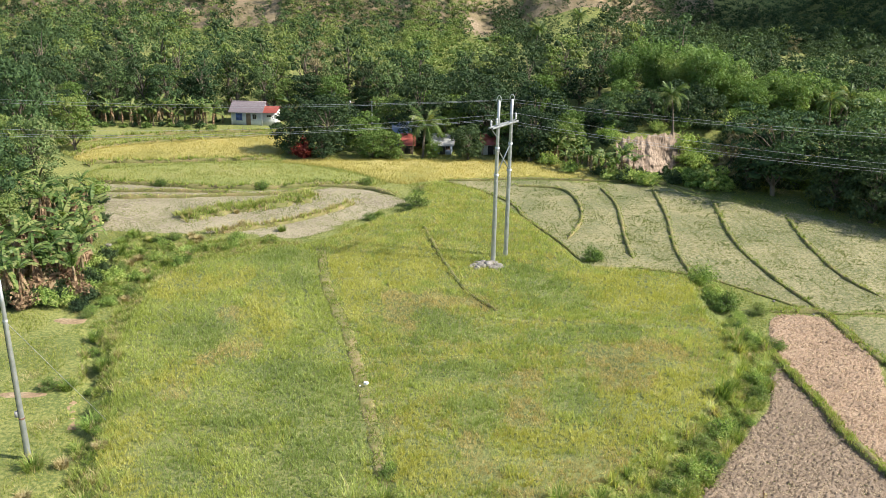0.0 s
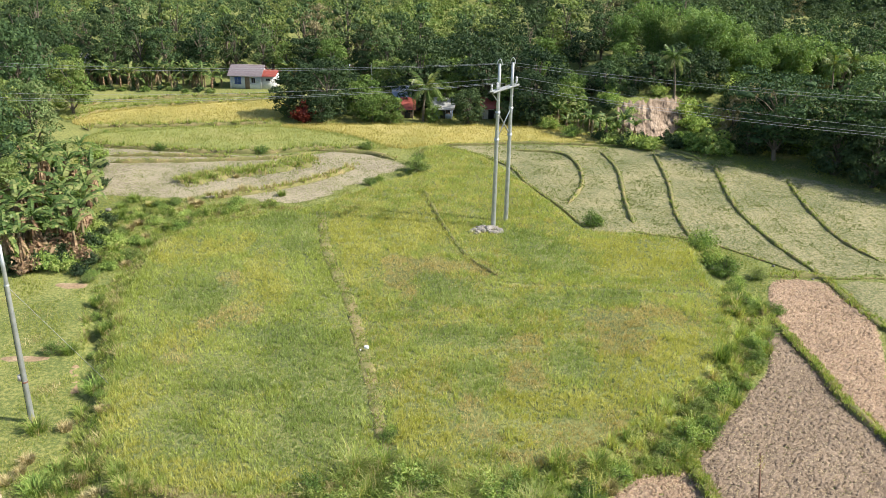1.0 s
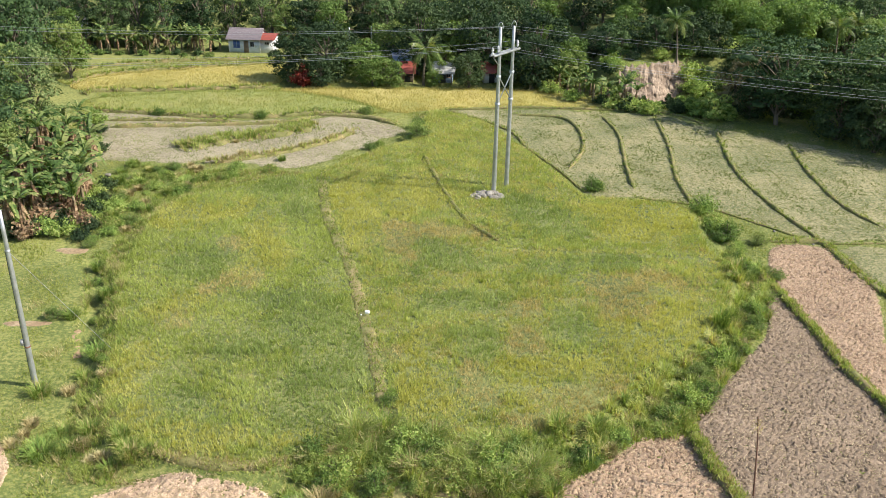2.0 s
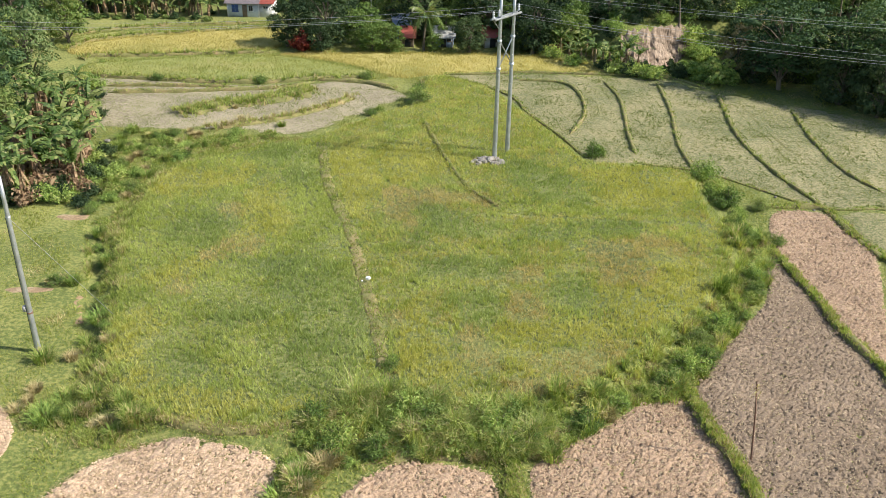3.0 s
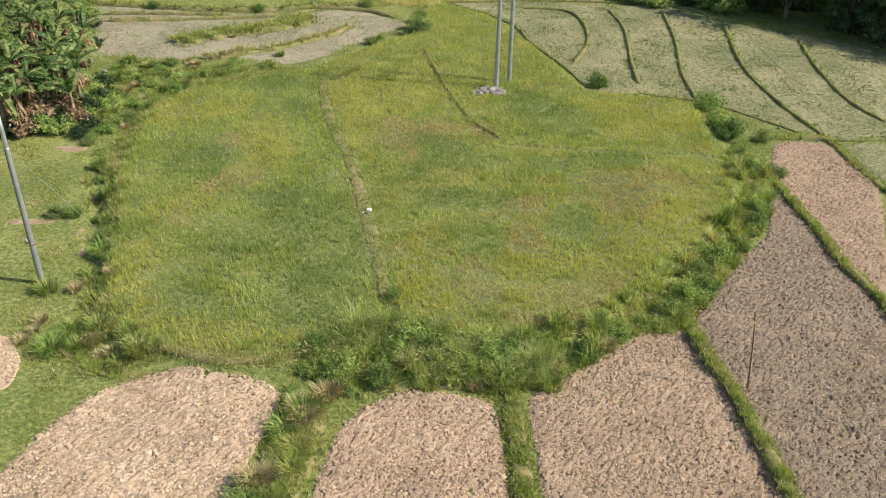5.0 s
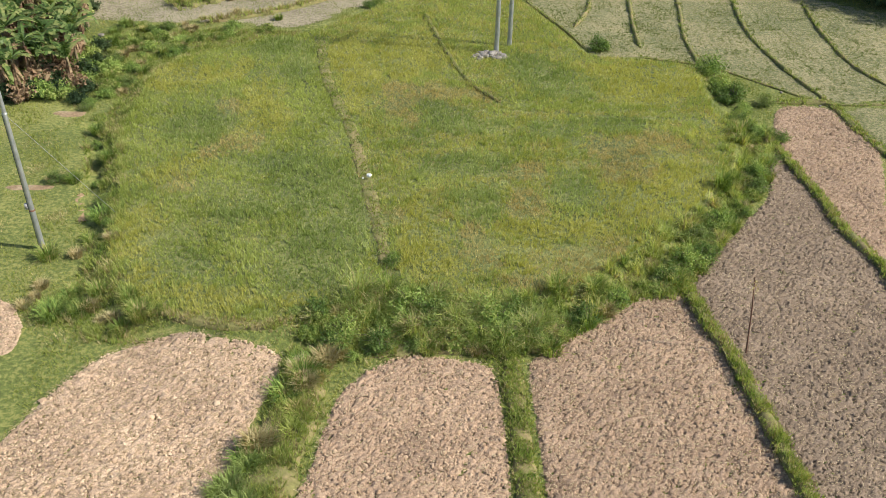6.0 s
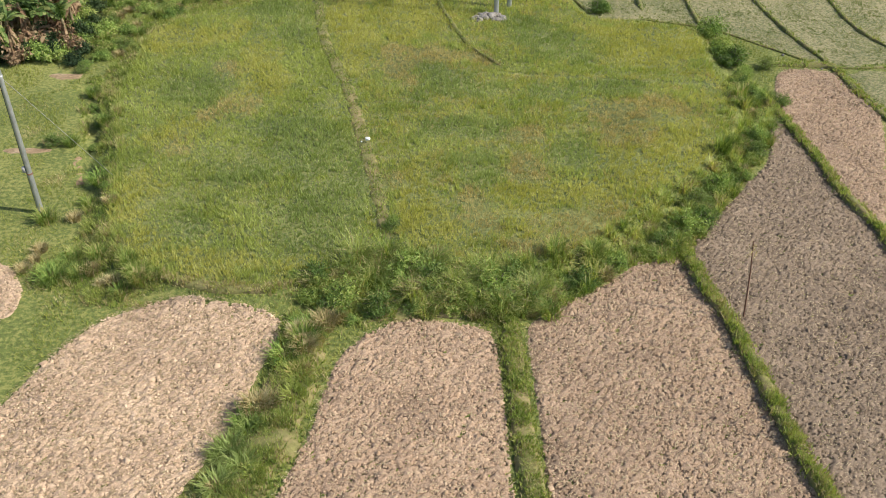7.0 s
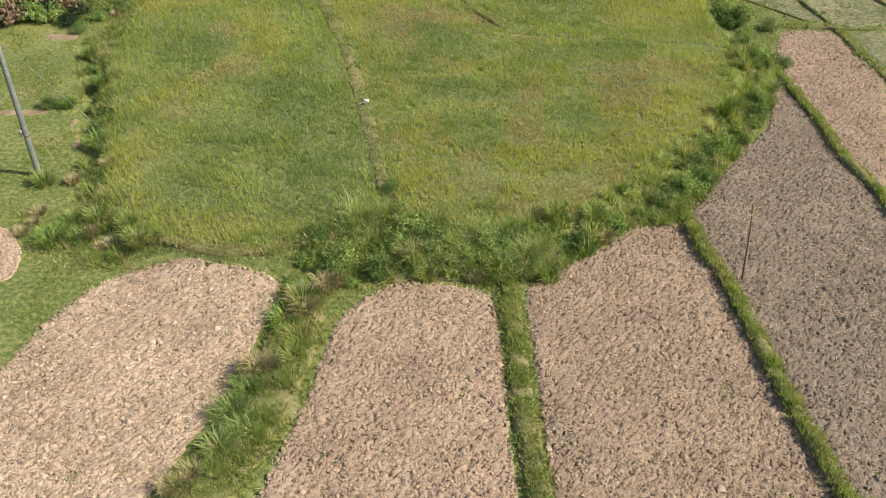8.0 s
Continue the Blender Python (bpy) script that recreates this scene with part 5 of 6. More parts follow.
# shade over the right-hand hillside, put in by giving those trees dark leaves
painted_shade = (W[:, 0] > 12) & (W[:, 1] > 164) & (rng.random(len(W)) < 0.9)
kinds[painted_shade] = 9 + rng.integers(0, 5, painted_shade.sum())
lush = (W[:, 0] > -10) & (W[:, 0] < 12) & (W[:, 1] > 158) & (rng.random(len(W)) < 0.4)
kinds[lush] = 14 + rng.integers(0, 5, lush.sum())
for mat, test, label in ((L_TREE, (kinds < 9), "mixed green woodland covering the hillside"), (L_DARK, (kinds >= 9) & (kinds < 14), "dark green woodland trees covering the hillside, on the right as painted shade"), (L_LIGHT, (kinds >= 14) & (kinds < 19), "bright green woodland trees covering the hillside"), (L_BROWN, kinds >= 19, "half-bare brown trees in the hillside wood")):
    crowns, trunks = [], []
    for (x, y), low_growth in zip(W[test], stature[test]):
        shape = baked[rng.integers(0, len(baked))] if y < 200 else small[rng.integers(0, len(small))]
        a, k = rng.uniform(0, 6.28), rng.uniform(0.65, 1.3) * low_growth
        R = np.array([[math.cos(a), -math.sin(a), 0], [math.sin(a), math.cos(a), 0], [0, 0, rng.uniform(0.85, 1.25)]]) * k
        o = np.array([x, y, seat(x, y)])
        v, q, t = shape["crown"]
        crowns.append((v @ R.T + o, q, t))
        if y < 165:
            v, q, t = shape["trunk"]
            trunks.append((v @ R.T + o, q, t))
    wood = thing("hillside_woods", label, "woods", kind="stuff")
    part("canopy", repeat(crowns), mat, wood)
    part("timber", repeat(trunks), M_BARK, wood)
field("dry_hillside", [(-150, 240), (-100, 236), (-50, 238), (0, 236), (40, 240), (70, 244), (70, 275), (0, 280), (-150, 280)], 3.0, 1.0, 0.6, M_SLOPE, "dry tan hillside showing between the trees", "slope")

edge_spots = []
for y0, lo, hi in ((147.5, -84, 84), (142.5, -80, 10), (143.0, 60, 84)):
    for x in np.arange(lo, hi, 4.4):
        if y0 < 147 and -42 < x < -20:
            continue
        edge_spots.append((x + rng.uniform(-1.5, 1.5), y0 + rng.uniform(-2, 2)))
for x in np.arange(-80, -55, 4.2):
    edge_spots.append((x, 130 + rng.uniform(-4, 4) + (x + 52) * 0.3))
put_many(broad, edge_spots, "trees at the wood's edge", (0.75, 1.15))

grove = [tree(6.6, 3.0, L_DARK, "dense dark mango tree beside the rice field", clumps=28, low=0.12, per=170, leaf=0.15), tree(5.0, 2.6, L_LIGHT, "bushy green tree beside the rice field", clumps=24, low=0.12, per=160, leaf=0.15)]
put_many(grove, [(-19.2, 119.5, 1.25), (-13.0, 119.0, 1.0), (-16.5, 121.5, 1.1), (-10.0, 119.2, 0.95), (-22.0, 121.0, 0.75), (-7.8, 118.8, 0.7), (-17.0, 118.2, 0.6), (-12.0, 123.0, 1.0), (-4.0, 127.0, 1.2), (2.0, 127.0, 1.3), (6.0, 126.0, 1.2), (9.0, 123.5, 1.2), (4.0, 131.0, 1.4), (-8.0, 131.0, 1.3), (13.0, 125.0, 1.1), (17.0, 121.0, 1.0), (12.0, 119.5, 0.8), (-1.8, 119.6, 0.5), (3.2, 119.4, 0.55)], "trees round the farmstead", (0.9, 1.1))
put_many(grove, [(8.2, 119.0, 0.5), (-0.2, 124.5, 0.9), (10.0, 130.0, 1.3), (18.0, 127.0, 1.2), (22.0, 131.0, 1.2), (26.5, 126.0, 0.8), (21.0, 117.5, 0.7), (16.0, 133.0, 1.3), (-14.0, 131.0, 1.2), (-2.0, 135.0, 1.4), (-20.0, 133.0, 1.1), (27.0, 134.0, 1.3), (7.0, 137.0, 1.3), (43.0, 128.0, 0.9), (50.0, 127.0, 1.0), (47.0, 118.0, 1.0), (55.0, 119.0, 1.1), (62.0, 114.0, 1.1), (66.0, 122.0, 1.1), (48.0, 111.0, 1.0)], "trees round the farmstead", (0.9, 1.1))

# ---- right-hand wood and gully ----
dark_r = [tree(8.5, 5.2, L_TREE, "wide spreading dark tree at the field edge", clumps=40, per=170, leaf=0.15, low=0.3, flat=0.35, shape="flat", name="spreading_tree"), tree(6.5, 3.4, L_DARK, "dense dark tree at the field edge", clumps=24, per=170, leaf=0.15, low=0.08)]
put_many(dark_r, [(47.0, 101.0, 1.0), (50.5, 96.0, 0.9), (40.5, 104.0, 0.9), (45.5, 98.0, 0.8), (52.5, 101.0, 1.05), (48.0, 93.5, 0.75), (57.0, 94.0, 1.0), (52.0, 89.0, 0.8), (56.0, 108.0, 1.0), (43.0, 109.0, 0.9), (62.0, 100.0, 1.1), (38.0, 106.5, 0.6), (60.0, 86.0, 0.9)], "dark trees at the field edge", (1.08, 1.3))
put_many([tree(7.5, 2.6, L_BROWN, "thin half-bare tree beside the gully", clumps=18, per=45, leaf=0.3, low=0.2), tree(3.2, 2.4, L_BUSH, "low green bush tree beside the gully", clumps=14, per=80, leaf=0.26, low=0.1)], [(39.0, 109.5, 1.0), (33.5, 106.0, 0.9), (41.5, 112.0, 0.9), (31.5, 107.5, 0.8), (36.0, 107.5, 0.7), (35.0, 105.5, 0.6)], "", (0.9, 1.1))
put_many([bamboo(12.5, 2.8, "feathery light green bamboo clump behind the gully"), bamboo(11.5, 3.2, "feathery light green bamboo clump behind the gully")], [(39, 134), (43, 137), (47, 135), (36, 138), (51, 139), (54, 136), (46, 142), (33, 140), (66, 136, 0.8), (71, 140, 0.85), (72, 129, 0.7), (77, 134, 0.8), (28, 139, 0.7), (41, 142), (61, 141, 0.85), (80, 142, 0.85), (57, 143, 0.9)], "bamboo clumps", (0.85, 1.15))
palms = [palm(8.0, "coconut palm with drooping fronds"), palm(9.0, "coconut palm with drooping fronds", 20)]
put_many(palms, [(32.2, 122.0, 0.9), (57.0, 128.0, 0.9), (60.5, 131.0, 0.95), (63.0, 127.0, 0.85), (-13.0, 152.0, 0.9), (20.0, 200.0, 1.0), (30.0, 205.0, 1.0)], "coconut palms", (0.95, 1.05))

put_many([tree(5.0, 2.4, L_TREE, "small green tree behind the clay bank", clumps=16, per=120, leaf=0.15, low=0.12), tree(4.0, 2.2, L_DARK, "small dark tree behind the clay bank", clumps=16, per=120, leaf=0.15, low=0.1)], [(24.5, 123.0, 0.8), (27.0, 125.0), (30.0, 126.5, 1.1), (34.5, 124.5), (36.5, 121.5, 0.8), (33.0, 129.0, 1.2), (26.0, 129.0, 1.2), (38.5, 126.0, 1.1), (29.5, 131.0, 1.2), (36.5, 130.5, 1.2), (23.0, 126.5, 1.1), (41.0, 122.5, 1.0), (44.0, 126.0, 1.1)], "small trees behind the clay bank", (0.9, 1.15))

# ---- bananas ----
bananas = [banana(3.0, 8, 8, "banana plant with torn green leaves and dry hanging ones"), banana(3.6, 8, 10, "tall banana plant with torn green leaves and dry hanging ones"), banana(2.3, 7, 4, "young banana plant with green leaves")]
near_b = [(x, y, 0.98) for x, y in [(-36.1, 66.8), (-34.8, 69.3), (-31.7, 69.5), (-35.0, 73.2), (-37.1, 71.1), (-40.1, 74.4), (-38.9, 77.4), (-36.3, 77.5), (-33.3, 75.5), (-43.2, 82.0), (-39.9, 82.1), (-35.6, 79.9), (-42.5, 85.5), (-38.4, 85.4), (-41.4, 88.4), (-46.1, 88.1), (-37.8, 88.6), (-36.2, 72.5), (-37.9, 69.2), (-34.6, 66.3), (-34.6, 74.7), (-35.5, 84.1), (-40.2, 93.1), (-42.2, 93.4), (-43.8, 91.2), (-47.0, 92.7), (-36.7, 69.2), (-34.3, 70.4), (-32.0, 72.0), (-37.0, 80.6), (-40.6, 78.9), (-41.2, 86.5), (-40.3, 80.5), (-34.6, 76.1), (-42.5, 78.8), (-33.9, 71.9), (-34.2, 79.2)]]
far_b = [(x + rng.uniform(-1, 1), 138.2 + 3 * r + rng.uniform(-1.5, 1.5), 1.0) for r in (0, 1) for x in np.arange(-62, -36, 1.2)] + [(-26 + n, 144.0) for n in range(3)]
right_b = [tuple(p) for p in [(11.7, 119.1), (13.0, 120.8), (14.5, 119.3), (15.5, 117.8), (16.3, 115.4), (17.7, 114.0), (19.4, 112.6), (21.3, 112.8), (22.6, 111.7), (19.0, 118.0), (21.0, 115.7), (14.0, 122.5), (16.8, 119.5), (12.8, 122.4), (15.5, 121.6), (18.3, 121.2), (19.5, 116.2), (23.0, 110.1), (22.7, 114.3), (24.5, 110.2), (11.5, 121.3)]]
put_many(bananas, near_b, "banana plants", (0.85, 1.2))
green_b = [banana(3.0, 9, 2, "green banana plant in a dense grove"), banana(2.6, 8, 1, "green banana plant in a dense grove")]
put_many(green_b, far_b + right_b, "banana grove", (0.85, 1.25))
put_many([shrub(2.4, 2.0, L_BUSH, "thick undergrowth among the banana plants", leaf=0.13, clumps=26), shrub(2.0, 1.8, L_DARK, "dark undergrowth among the banana plants", leaf=0.13, clumps=26)], [tuple(p) for p in [(-37.7, 69.2), (-34.2, 66.9), (-31.9, 67.0), (-30.0, 68.3), (-32.0, 72.0), (-40.5, 77.3), (-32.5, 76.2), (-32.0, 77.7), (-29.5, 72.2), (-38.6, 87.6), (-38.7, 91.5), (-39.3, 95.7), (-45.0, 91.1), (-51.1, 97.2), (-32.4, 67.0), (-30.1, 66.2), (-38.6, 74.5), (-38.0, 79.0), (-41.0, 82.1), (-37.7, 82.3), (-38.9, 71.7), (-34.9, 71.9), (-45.1, 87.2), (-43.5, 93.3), (-35.8, 69.3), (-33.8, 68.1), (-33.5, 73.3), (-33.2, 71.3), (-37.7, 76.0), (-36.0, 82.4), (-31.2, 72.1), (-31.2, 74.8), (-36.1, 68.0), (-37.3, 68.0), (-36.8, 85.8), (-36.7, 88.6), (-40.9, 99.0), (-43.0, 100.1), (16.8, 113.3), (20.3, 111.6), (23.6, 109.0), (25.0, 109.1), (14.2, 117.1), (23.2, 115.3), (25.6, 115.4)]] + [(22.5, 119.0), (20.5, 121.0), (26.0, 121.5), (30.0, 122.5), (37.0, 120.0), (36.5, 115.0), (38.5, 117.0), (24.0, 124.0), (39.5, 112.0)] + [(rng.uniform(33.5, 47), rng.uniform(112, 127), 1.6) for _ in range(44)] + [(rng.uniform(20, 26), rng.uniform(113, 120), 1.2) for _ in range(7)] + [(x, 112.6 + rng.uniform(-0.6, 0.6), 1.0) for x in (23.0, 24.0, 25.0, 26.2, 27.4, 31.5, 32.6, 33.6, 34.8, 36.0)] + [(x, 111.5 + rng.uniform(-0.6, 0.6), 0.8) for x in (22.5, 24.0, 25.6, 33.0, 34.5)], "undergrowth shrubs", (0.6, 1.0))
put_many([tree(9, 3.4, L_TREE, "tall green tree behind the banana plants", clumps=24, per=170, leaf=0.17), tree(7, 3.0, L_LIGHT, "bright green tree behind the banana plants", clumps=22, per=170, leaf=0.17)], [(-45.5, 84.0, 1.0), (-49.5, 90.0, 1.0), (-47.0, 97.0, 0.9), (-53.0, 102.0, 1.1), (-55.0, 112.0, 1.2), (-52.0, 120.0, 1.1), (-60.0, 120.0, 1.2), (-42.0, 80.0, 0.7)], "", (0.9, 1.1))

# ---- power line ----
def mast(x, y, z0, z1, r0, r1, parent, name="pole"):
    n = 9
    z = np.linspace(z0, z1, n)
    ob = part(name, tube(np.c_[np.full(n, x), np.full(n, y), z], np.linspace(r0, r1, n), 12), M_STEEL, parent, smooth=True)
    return ob


def bar(a, b, r, parent, name, material=None, sides=6, label=""):
    return part(name, tube(np.array([a, b], float), r, sides), material or M_STEEL, parent, label)


tower = thing("power_pole_frame", "galvanised steel twin-pole power frame standing in grass", "power pole", m=pose(4.7, 77.1, 0.6))
D = np.array([1.3, 1.9, 0.0])
U = D / np.linalg.norm(D)
for off, top in ((np.zeros(3), 15.4), (D, 15.2)):
    pole = mast(off[0], off[1], -0.4, top, 0.23, 0.13, tower)
    for k in range(2, 10):
        hole = bar(off + (0.02, -0.235 + 0.01 * k * 1.0, 1.35 * k), off + (0.02, -0.215 + 0.0065 * k, 1.35 * k), 0.05, pole, "tag", M_WHITE, 8, "pale number tag")
    arch = np.linspace(0, np.pi, 9)
    part("top_hook", tube(np.c_[off[0] + 0.22 * np.cos(arch), np.full(9, off[1]), top - 0.1 + 0.55 * np.sin(arch)], 0.035, 6), M_STEEL, tower)
    part("clamp", tube(np.array([off + (0, 0, 11.0), off + (0, 0, 11.2)]), 0.22, 12), M_STEEL, tower)
    part("clamp", tube(np.array([off + (0, 0, 8.5), off + (0, 0, 8.7)]), 0.24, 12), M_STEEL, tower)
ARM_Z = 13.1
side = np.array([U[1], -U[0], 0]) * 0.2
for s in (-1, 1):
    a, b = -1.3 * U + s * side + (0, 0, ARM_Z), D + 0.9 * U + s * side + (0, 0, ARM_Z)
    bar(a, b, 0.11, tower, "crossarm", None, 4)
bar(np.array([0, 0, 11.1]), D + (0, 0, 8.6), 0.055, tower, "brace")
bar(D + (0, 0, 11.1), np.array([0, 0, 8.6]), 0.055, tower, "brace")
bar(-1.2 * U + (0, 0, ARM_Z), np.array([0, 0, 12.0]), 0.045, tower, "knee_brace")
ARM_ENDS = [-1.2 * U, -0.25 * U, D + 0.8 * U]
for e in ARM_ENDS:
    ins = bar(e + (0, 0, ARM_Z + 0.1), e + (0, 0, ARM_Z + 0.75), 0.05, tower, "insulator", M_PORC, 8, "pale porcelain insulator")
    for k in range(4):
        part("disc", tube(np.array([e + (0, 0, ARM_Z + 0.2 + 0.13 * k), e + (0, 0, ARM_Z + 0.25 + 0.13 * k)]), 0.11, 10), M_PORC, ins)


def wire(a, b, sag, label, r=0.011):
    u = np.linspace(0, 1, 24)[:, None]
    p = (1 - u) * a + u * b - np.array([0, 0, 1.0]) * sag * 4 * u * (1 - u)
    t = thing("power_line", label, "power line", "power lines")
    part("cable", tube(p, r, 5), M_WIRE, t)


base = np.array([4.7, 77.1, 0.6])
far_r, far_l = np.array([72.0, 62.5, 13.2]), np.array([-78.0, 80.0, 13.5])
for e, n in zip(ARM_ENDS, (0, 1, 2)):
    shift = np.array([0.25 * n, 1.0 * n - 1, 0.25])
    wire(base + e + (0, 0, ARM_Z + 0.7), far_r + shift - (0, 0, 0.7), 1.5, "sagging bare aluminium power line")
    wire(base + e + (0, 0, ARM_Z + 0.7), far_l + shift, 2.2, "sagging bare aluminium power line")
for off in (np.array([0, 0, 15.4]), D + (0, 0, 15.2)):
    wire(base + off, far_r + (0, off[1] + 1, 2.5), 1.2, "sagging bare aluminium power line", 0.010)
    wire(base + off, far_l + (0, off[1] + 1, 3.0), 1.7, "sagging bare aluminium power line", 0.010)

lp = thing("utility_pole", "tall grey steel utility pole in the pasture", "utility pole", m=pose(-24.5, 44.5, 0.0))
mast(0, 0, -0.4, 11.5, 0.17, 0.11, lp)
bar((-0.17, -0.05, 0), (-0.13, -0.05, 9.0), 0.02, lp, "earth_cable", M_DARK)
part("meter_box", box(-0.34, -0.16, -0.14, 0.06, 2.9, 3.25, 0.02), M_CONC, lp)
part("band", tube(np.array([(0, 0, 2.75), (0, 0, 2.85)]), 0.18, 12), M_RUST, lp)
part("band", tube(np.array([(0, 0, 9.0), (0, 0, 9.1)]), 0.15, 12), M_STEEL, lp)
guy = thing("guy_wire", "thin taut stay wire from the utility pole to the ground", "wire")
part("cable", tube(np.array([(-24.5, 44.5, 9.0), (-20.6, 48.0, 0.0)]), 0.012, 4), M_WIRE, guy)

stick = thing("marker_stick", "thin leaning dark stick with a dry vine at a dike", "stick", m=pose(16.2, 35.6, 0))
part("pole", tube(np.array([(0, 0, -0.2), (-0.18, 0, 1.6), (-0.34, 0, 3.2), (-0.6, 0, 5.0)]), [0.05, 0.045, 0.04, 0.03], 6), M_RUST, stick)
vp = np.array([(-0.5 + rng.normal(0, 0.12), rng.normal(0, 0.12), z) for z in rng.uniform(4.0, 4.8, 40)])
part("dry_vine", leaf_cards(vp, rng.normal(0, 1, (40, 3)), 0.07), L_DRY, stick)

for (x, y), h in zip([(-12.0, 140.9), (-15.5, 140.6)], (2.2, 2.0)):
    far_pole = thing("village_pole", "slim pale village power pole among the trees", "utility pole", m=pose(x, y, seat(x, y)))
    mast(0, 0, -0.3, h + 2, 0.13, 0.09, far_pole)
    bar((-0.7, 0, h + 1.7), (0.7, 0, h + 1.7), 0.05, far_pole, "crossarm", M_WOOD, 4)


# ---- stones, bags, rubble ----
def lump(r, flat, seed, material, name, label, category, x, y, z):
    bm = bmesh.new()
    bmesh.ops.create_icosphere(bm, subdivisions=2, radius=1)
    for v in bm.verts:
        v.co *= 1 + 0.35 * noise.noise(v.co * 1.3 + Vector((seed * 7.1, 0, 0)))
        v.co = Vector((v.co.x * r, v.co.y * r * 0.8, v.co.z * r * flat))
    me = bpy.data.meshes.new(name)
    bm.to_mesh(me)
    bm.free()
    me.materials.append(material)
    ob = tagged(new(name, me), label, category)
    ob.matrix_basis = pose(x, y, z, 0, 0, seed * 50)
    return ob


pile_x, pile_y = 4.1, 76.2
pile = thing("rubble_pile", "pile of pale excavated soil and stones at the pole foot", "rubble", m=pose(pile_x, pile_y, 0.6))
for n in range(46):
    a, q = rng.uniform(0, 6.28), 1.25 * math.sqrt(rng.random())
    ob = lump(rng.uniform(0.12, 0.42), 0.6, n, M_STONE, "stone", "x", "x", math.cos(a) * q * 1.2, math.sin(a) * q * 0.8, 0.25 * (1.25 - q) + 0.05)
    del ob["label"], ob["category"]
    ob.parent = pile
lump(0.2, 0.75, 3, M_BAG, "white_bag", "small crumpled white plastic bag on the grassy path", "bag", -5.1, 52.7, 1.0)
lump(0.07, 0.6, 9, M_BAG, "white_bag", "small torn white plastic scrap on the grassy path", "bag", -5.5, 52.5, 0.9)
for (x, y), r in zip([(30.2, 68.8), (29.0, 70.4), (-33.2, 81.3), (31.5, 67.9)], (0.22, 0.16, 0.35, 0.12)):
    lump(r, 0.6, int(x * 3) % 17, M_STONE, "stone", "pale stone lying beside a field dike", "stone", x, y, seat(x, y) + r * 0.45)

# ---- the clay bank over the gully ----
nu, nv = 110, 40
u, v = np.meshgrid(np.linspace(0, 1, nu), np.linspace(0, 1, nv))
bx = 23.6 + 10.4 * u
arc = 5.0 * u - 0.5 * np.sin(np.pi * u)
tilt = bx + 3.0 * v
layers = v * 6.5 + 0.35 * wave(bx, v * 2, 4.0, 76)
ribs = 0.30 * wave(tilt, v * 2, 5.0, 71) + 0.10 * wave(bx, v * 6, 1.6, 72) + 0.16 * (layers - np.floor(layers)) + rng.normal(0, 0.07, bx.shape)
by = 114.6 + arc + 4.4 * v**0.8 - 1.6 * (1 - v) ** 2 + ribs * (0.35 + np.sin(np.pi * v))
bz = -2.6 + 6.5 * v**1.25 - 0.6 * np.abs(wave(bx, v * 0, 2.2, 74)) * v - 0.8 * v * (ease(0.85, 1.0, u) + 1 - ease(0.0, 0.12, u))
i, j = np.meshgrid(np.arange(nv - 1), np.arange(nu - 1), indexing="ij")
bf = np.stack([i * nu + j, i * nu + j + 1, (i + 1) * nu + j + 1, (i + 1) * nu + j], -1).reshape(-1, 4)
tagged(part("clay_bank", (np.stack([bx.ravel(), by.ravel() - 0.7, bz.ravel()], -1), bf), M_BANK), "steep eroded pinkish clay bank over a gully", "bank", kind="structure")


# ---- houses ----
def roof_sheet(x0, x1, ya, za, yb, zb, pitch=0.22, depth=0.035):
    """A corrugated sheet between two level lines."""
    n = int((x1 - x0) / pitch * 2)
    x = np.linspace(x0, x1, n + 1)
    w = depth * (np.arange(n + 1) % 2)
    v = np.concatenate([np.c_[x, np.full(n + 1, ya), za + w], np.c_[x, np.full(n + 1, yb), zb + w], np.c_[x, np.full(n + 1, ya), za + w - 0.04], np.c_[x, np.full(n + 1, yb), zb + w - 0.04]])
    k, m = np.arange(n), n + 1
    f = np.concatenate([np.stack([k, k + 1, m + k + 1, m + k], -1), np.stack([2 * m + k, 3 * m + k, 3 * m + k + 1, 2 * m + k + 1], -1), np.stack([k, 2 * m + k, 2 * m + k + 1, k + 1], -1)])
    return v, f


def window(x, z, w, h, y, parent, frame_mat, pane_mat):
    win = part("window", join([box(x - w / 2 - 0.07, x + w / 2 + 0.07, y - 0.05, y, z - 0.07, z), box(x - w / 2 - 0.07, x + w / 2 + 0.07, y - 0.05, y, z + h, z + h + 0.07), box(x - w / 2 - 0.07, x - w / 2, y - 0.05, y, z, z + h), box(x + w / 2, x + w / 2 + 0.07, y - 0.05, y, z, z + h)]), frame_mat, parent)
    part("pane", box(x - w / 2, x - 0.02, y - 0.02, y + 0.01, z, z + h), pane_mat, win)
    part("pane", box(x + 0.02, x + w / 2, y - 0.02, y + 0.01, z, z + h), pane_mat, win)
    part("sill", box(x - w / 2 - 0.12, x + w / 2 + 0.12, y - 0.12, y, z - 0.13, z - 0.075), frame_mat, win)


hx, hy = -31.4, 139.2
house = thing("house", "small grey block house with grey roof and red lean-to", "house", m=pose(hx, hy, 0.0, 0, 0, -3))
part("wall", box(-3.1, 1.8, 0, 4.2, -0.4, 2.3, 0.03), M_WALL, house)
part("wall", box(1.81, 3.9, 0.3, 3.8, -0.4, 2.0, 0.03), M_WHITE, house, "white painted lean-to wall")
gable = np.array([(-3.1, 0, 2.3), (-3.1, 4.2, 2.3), (-3.1, 2.1, 3.3), (1.8, 0, 2.3), (1.8, 4.2, 2.3), (1.8, 2.1, 3.3)])
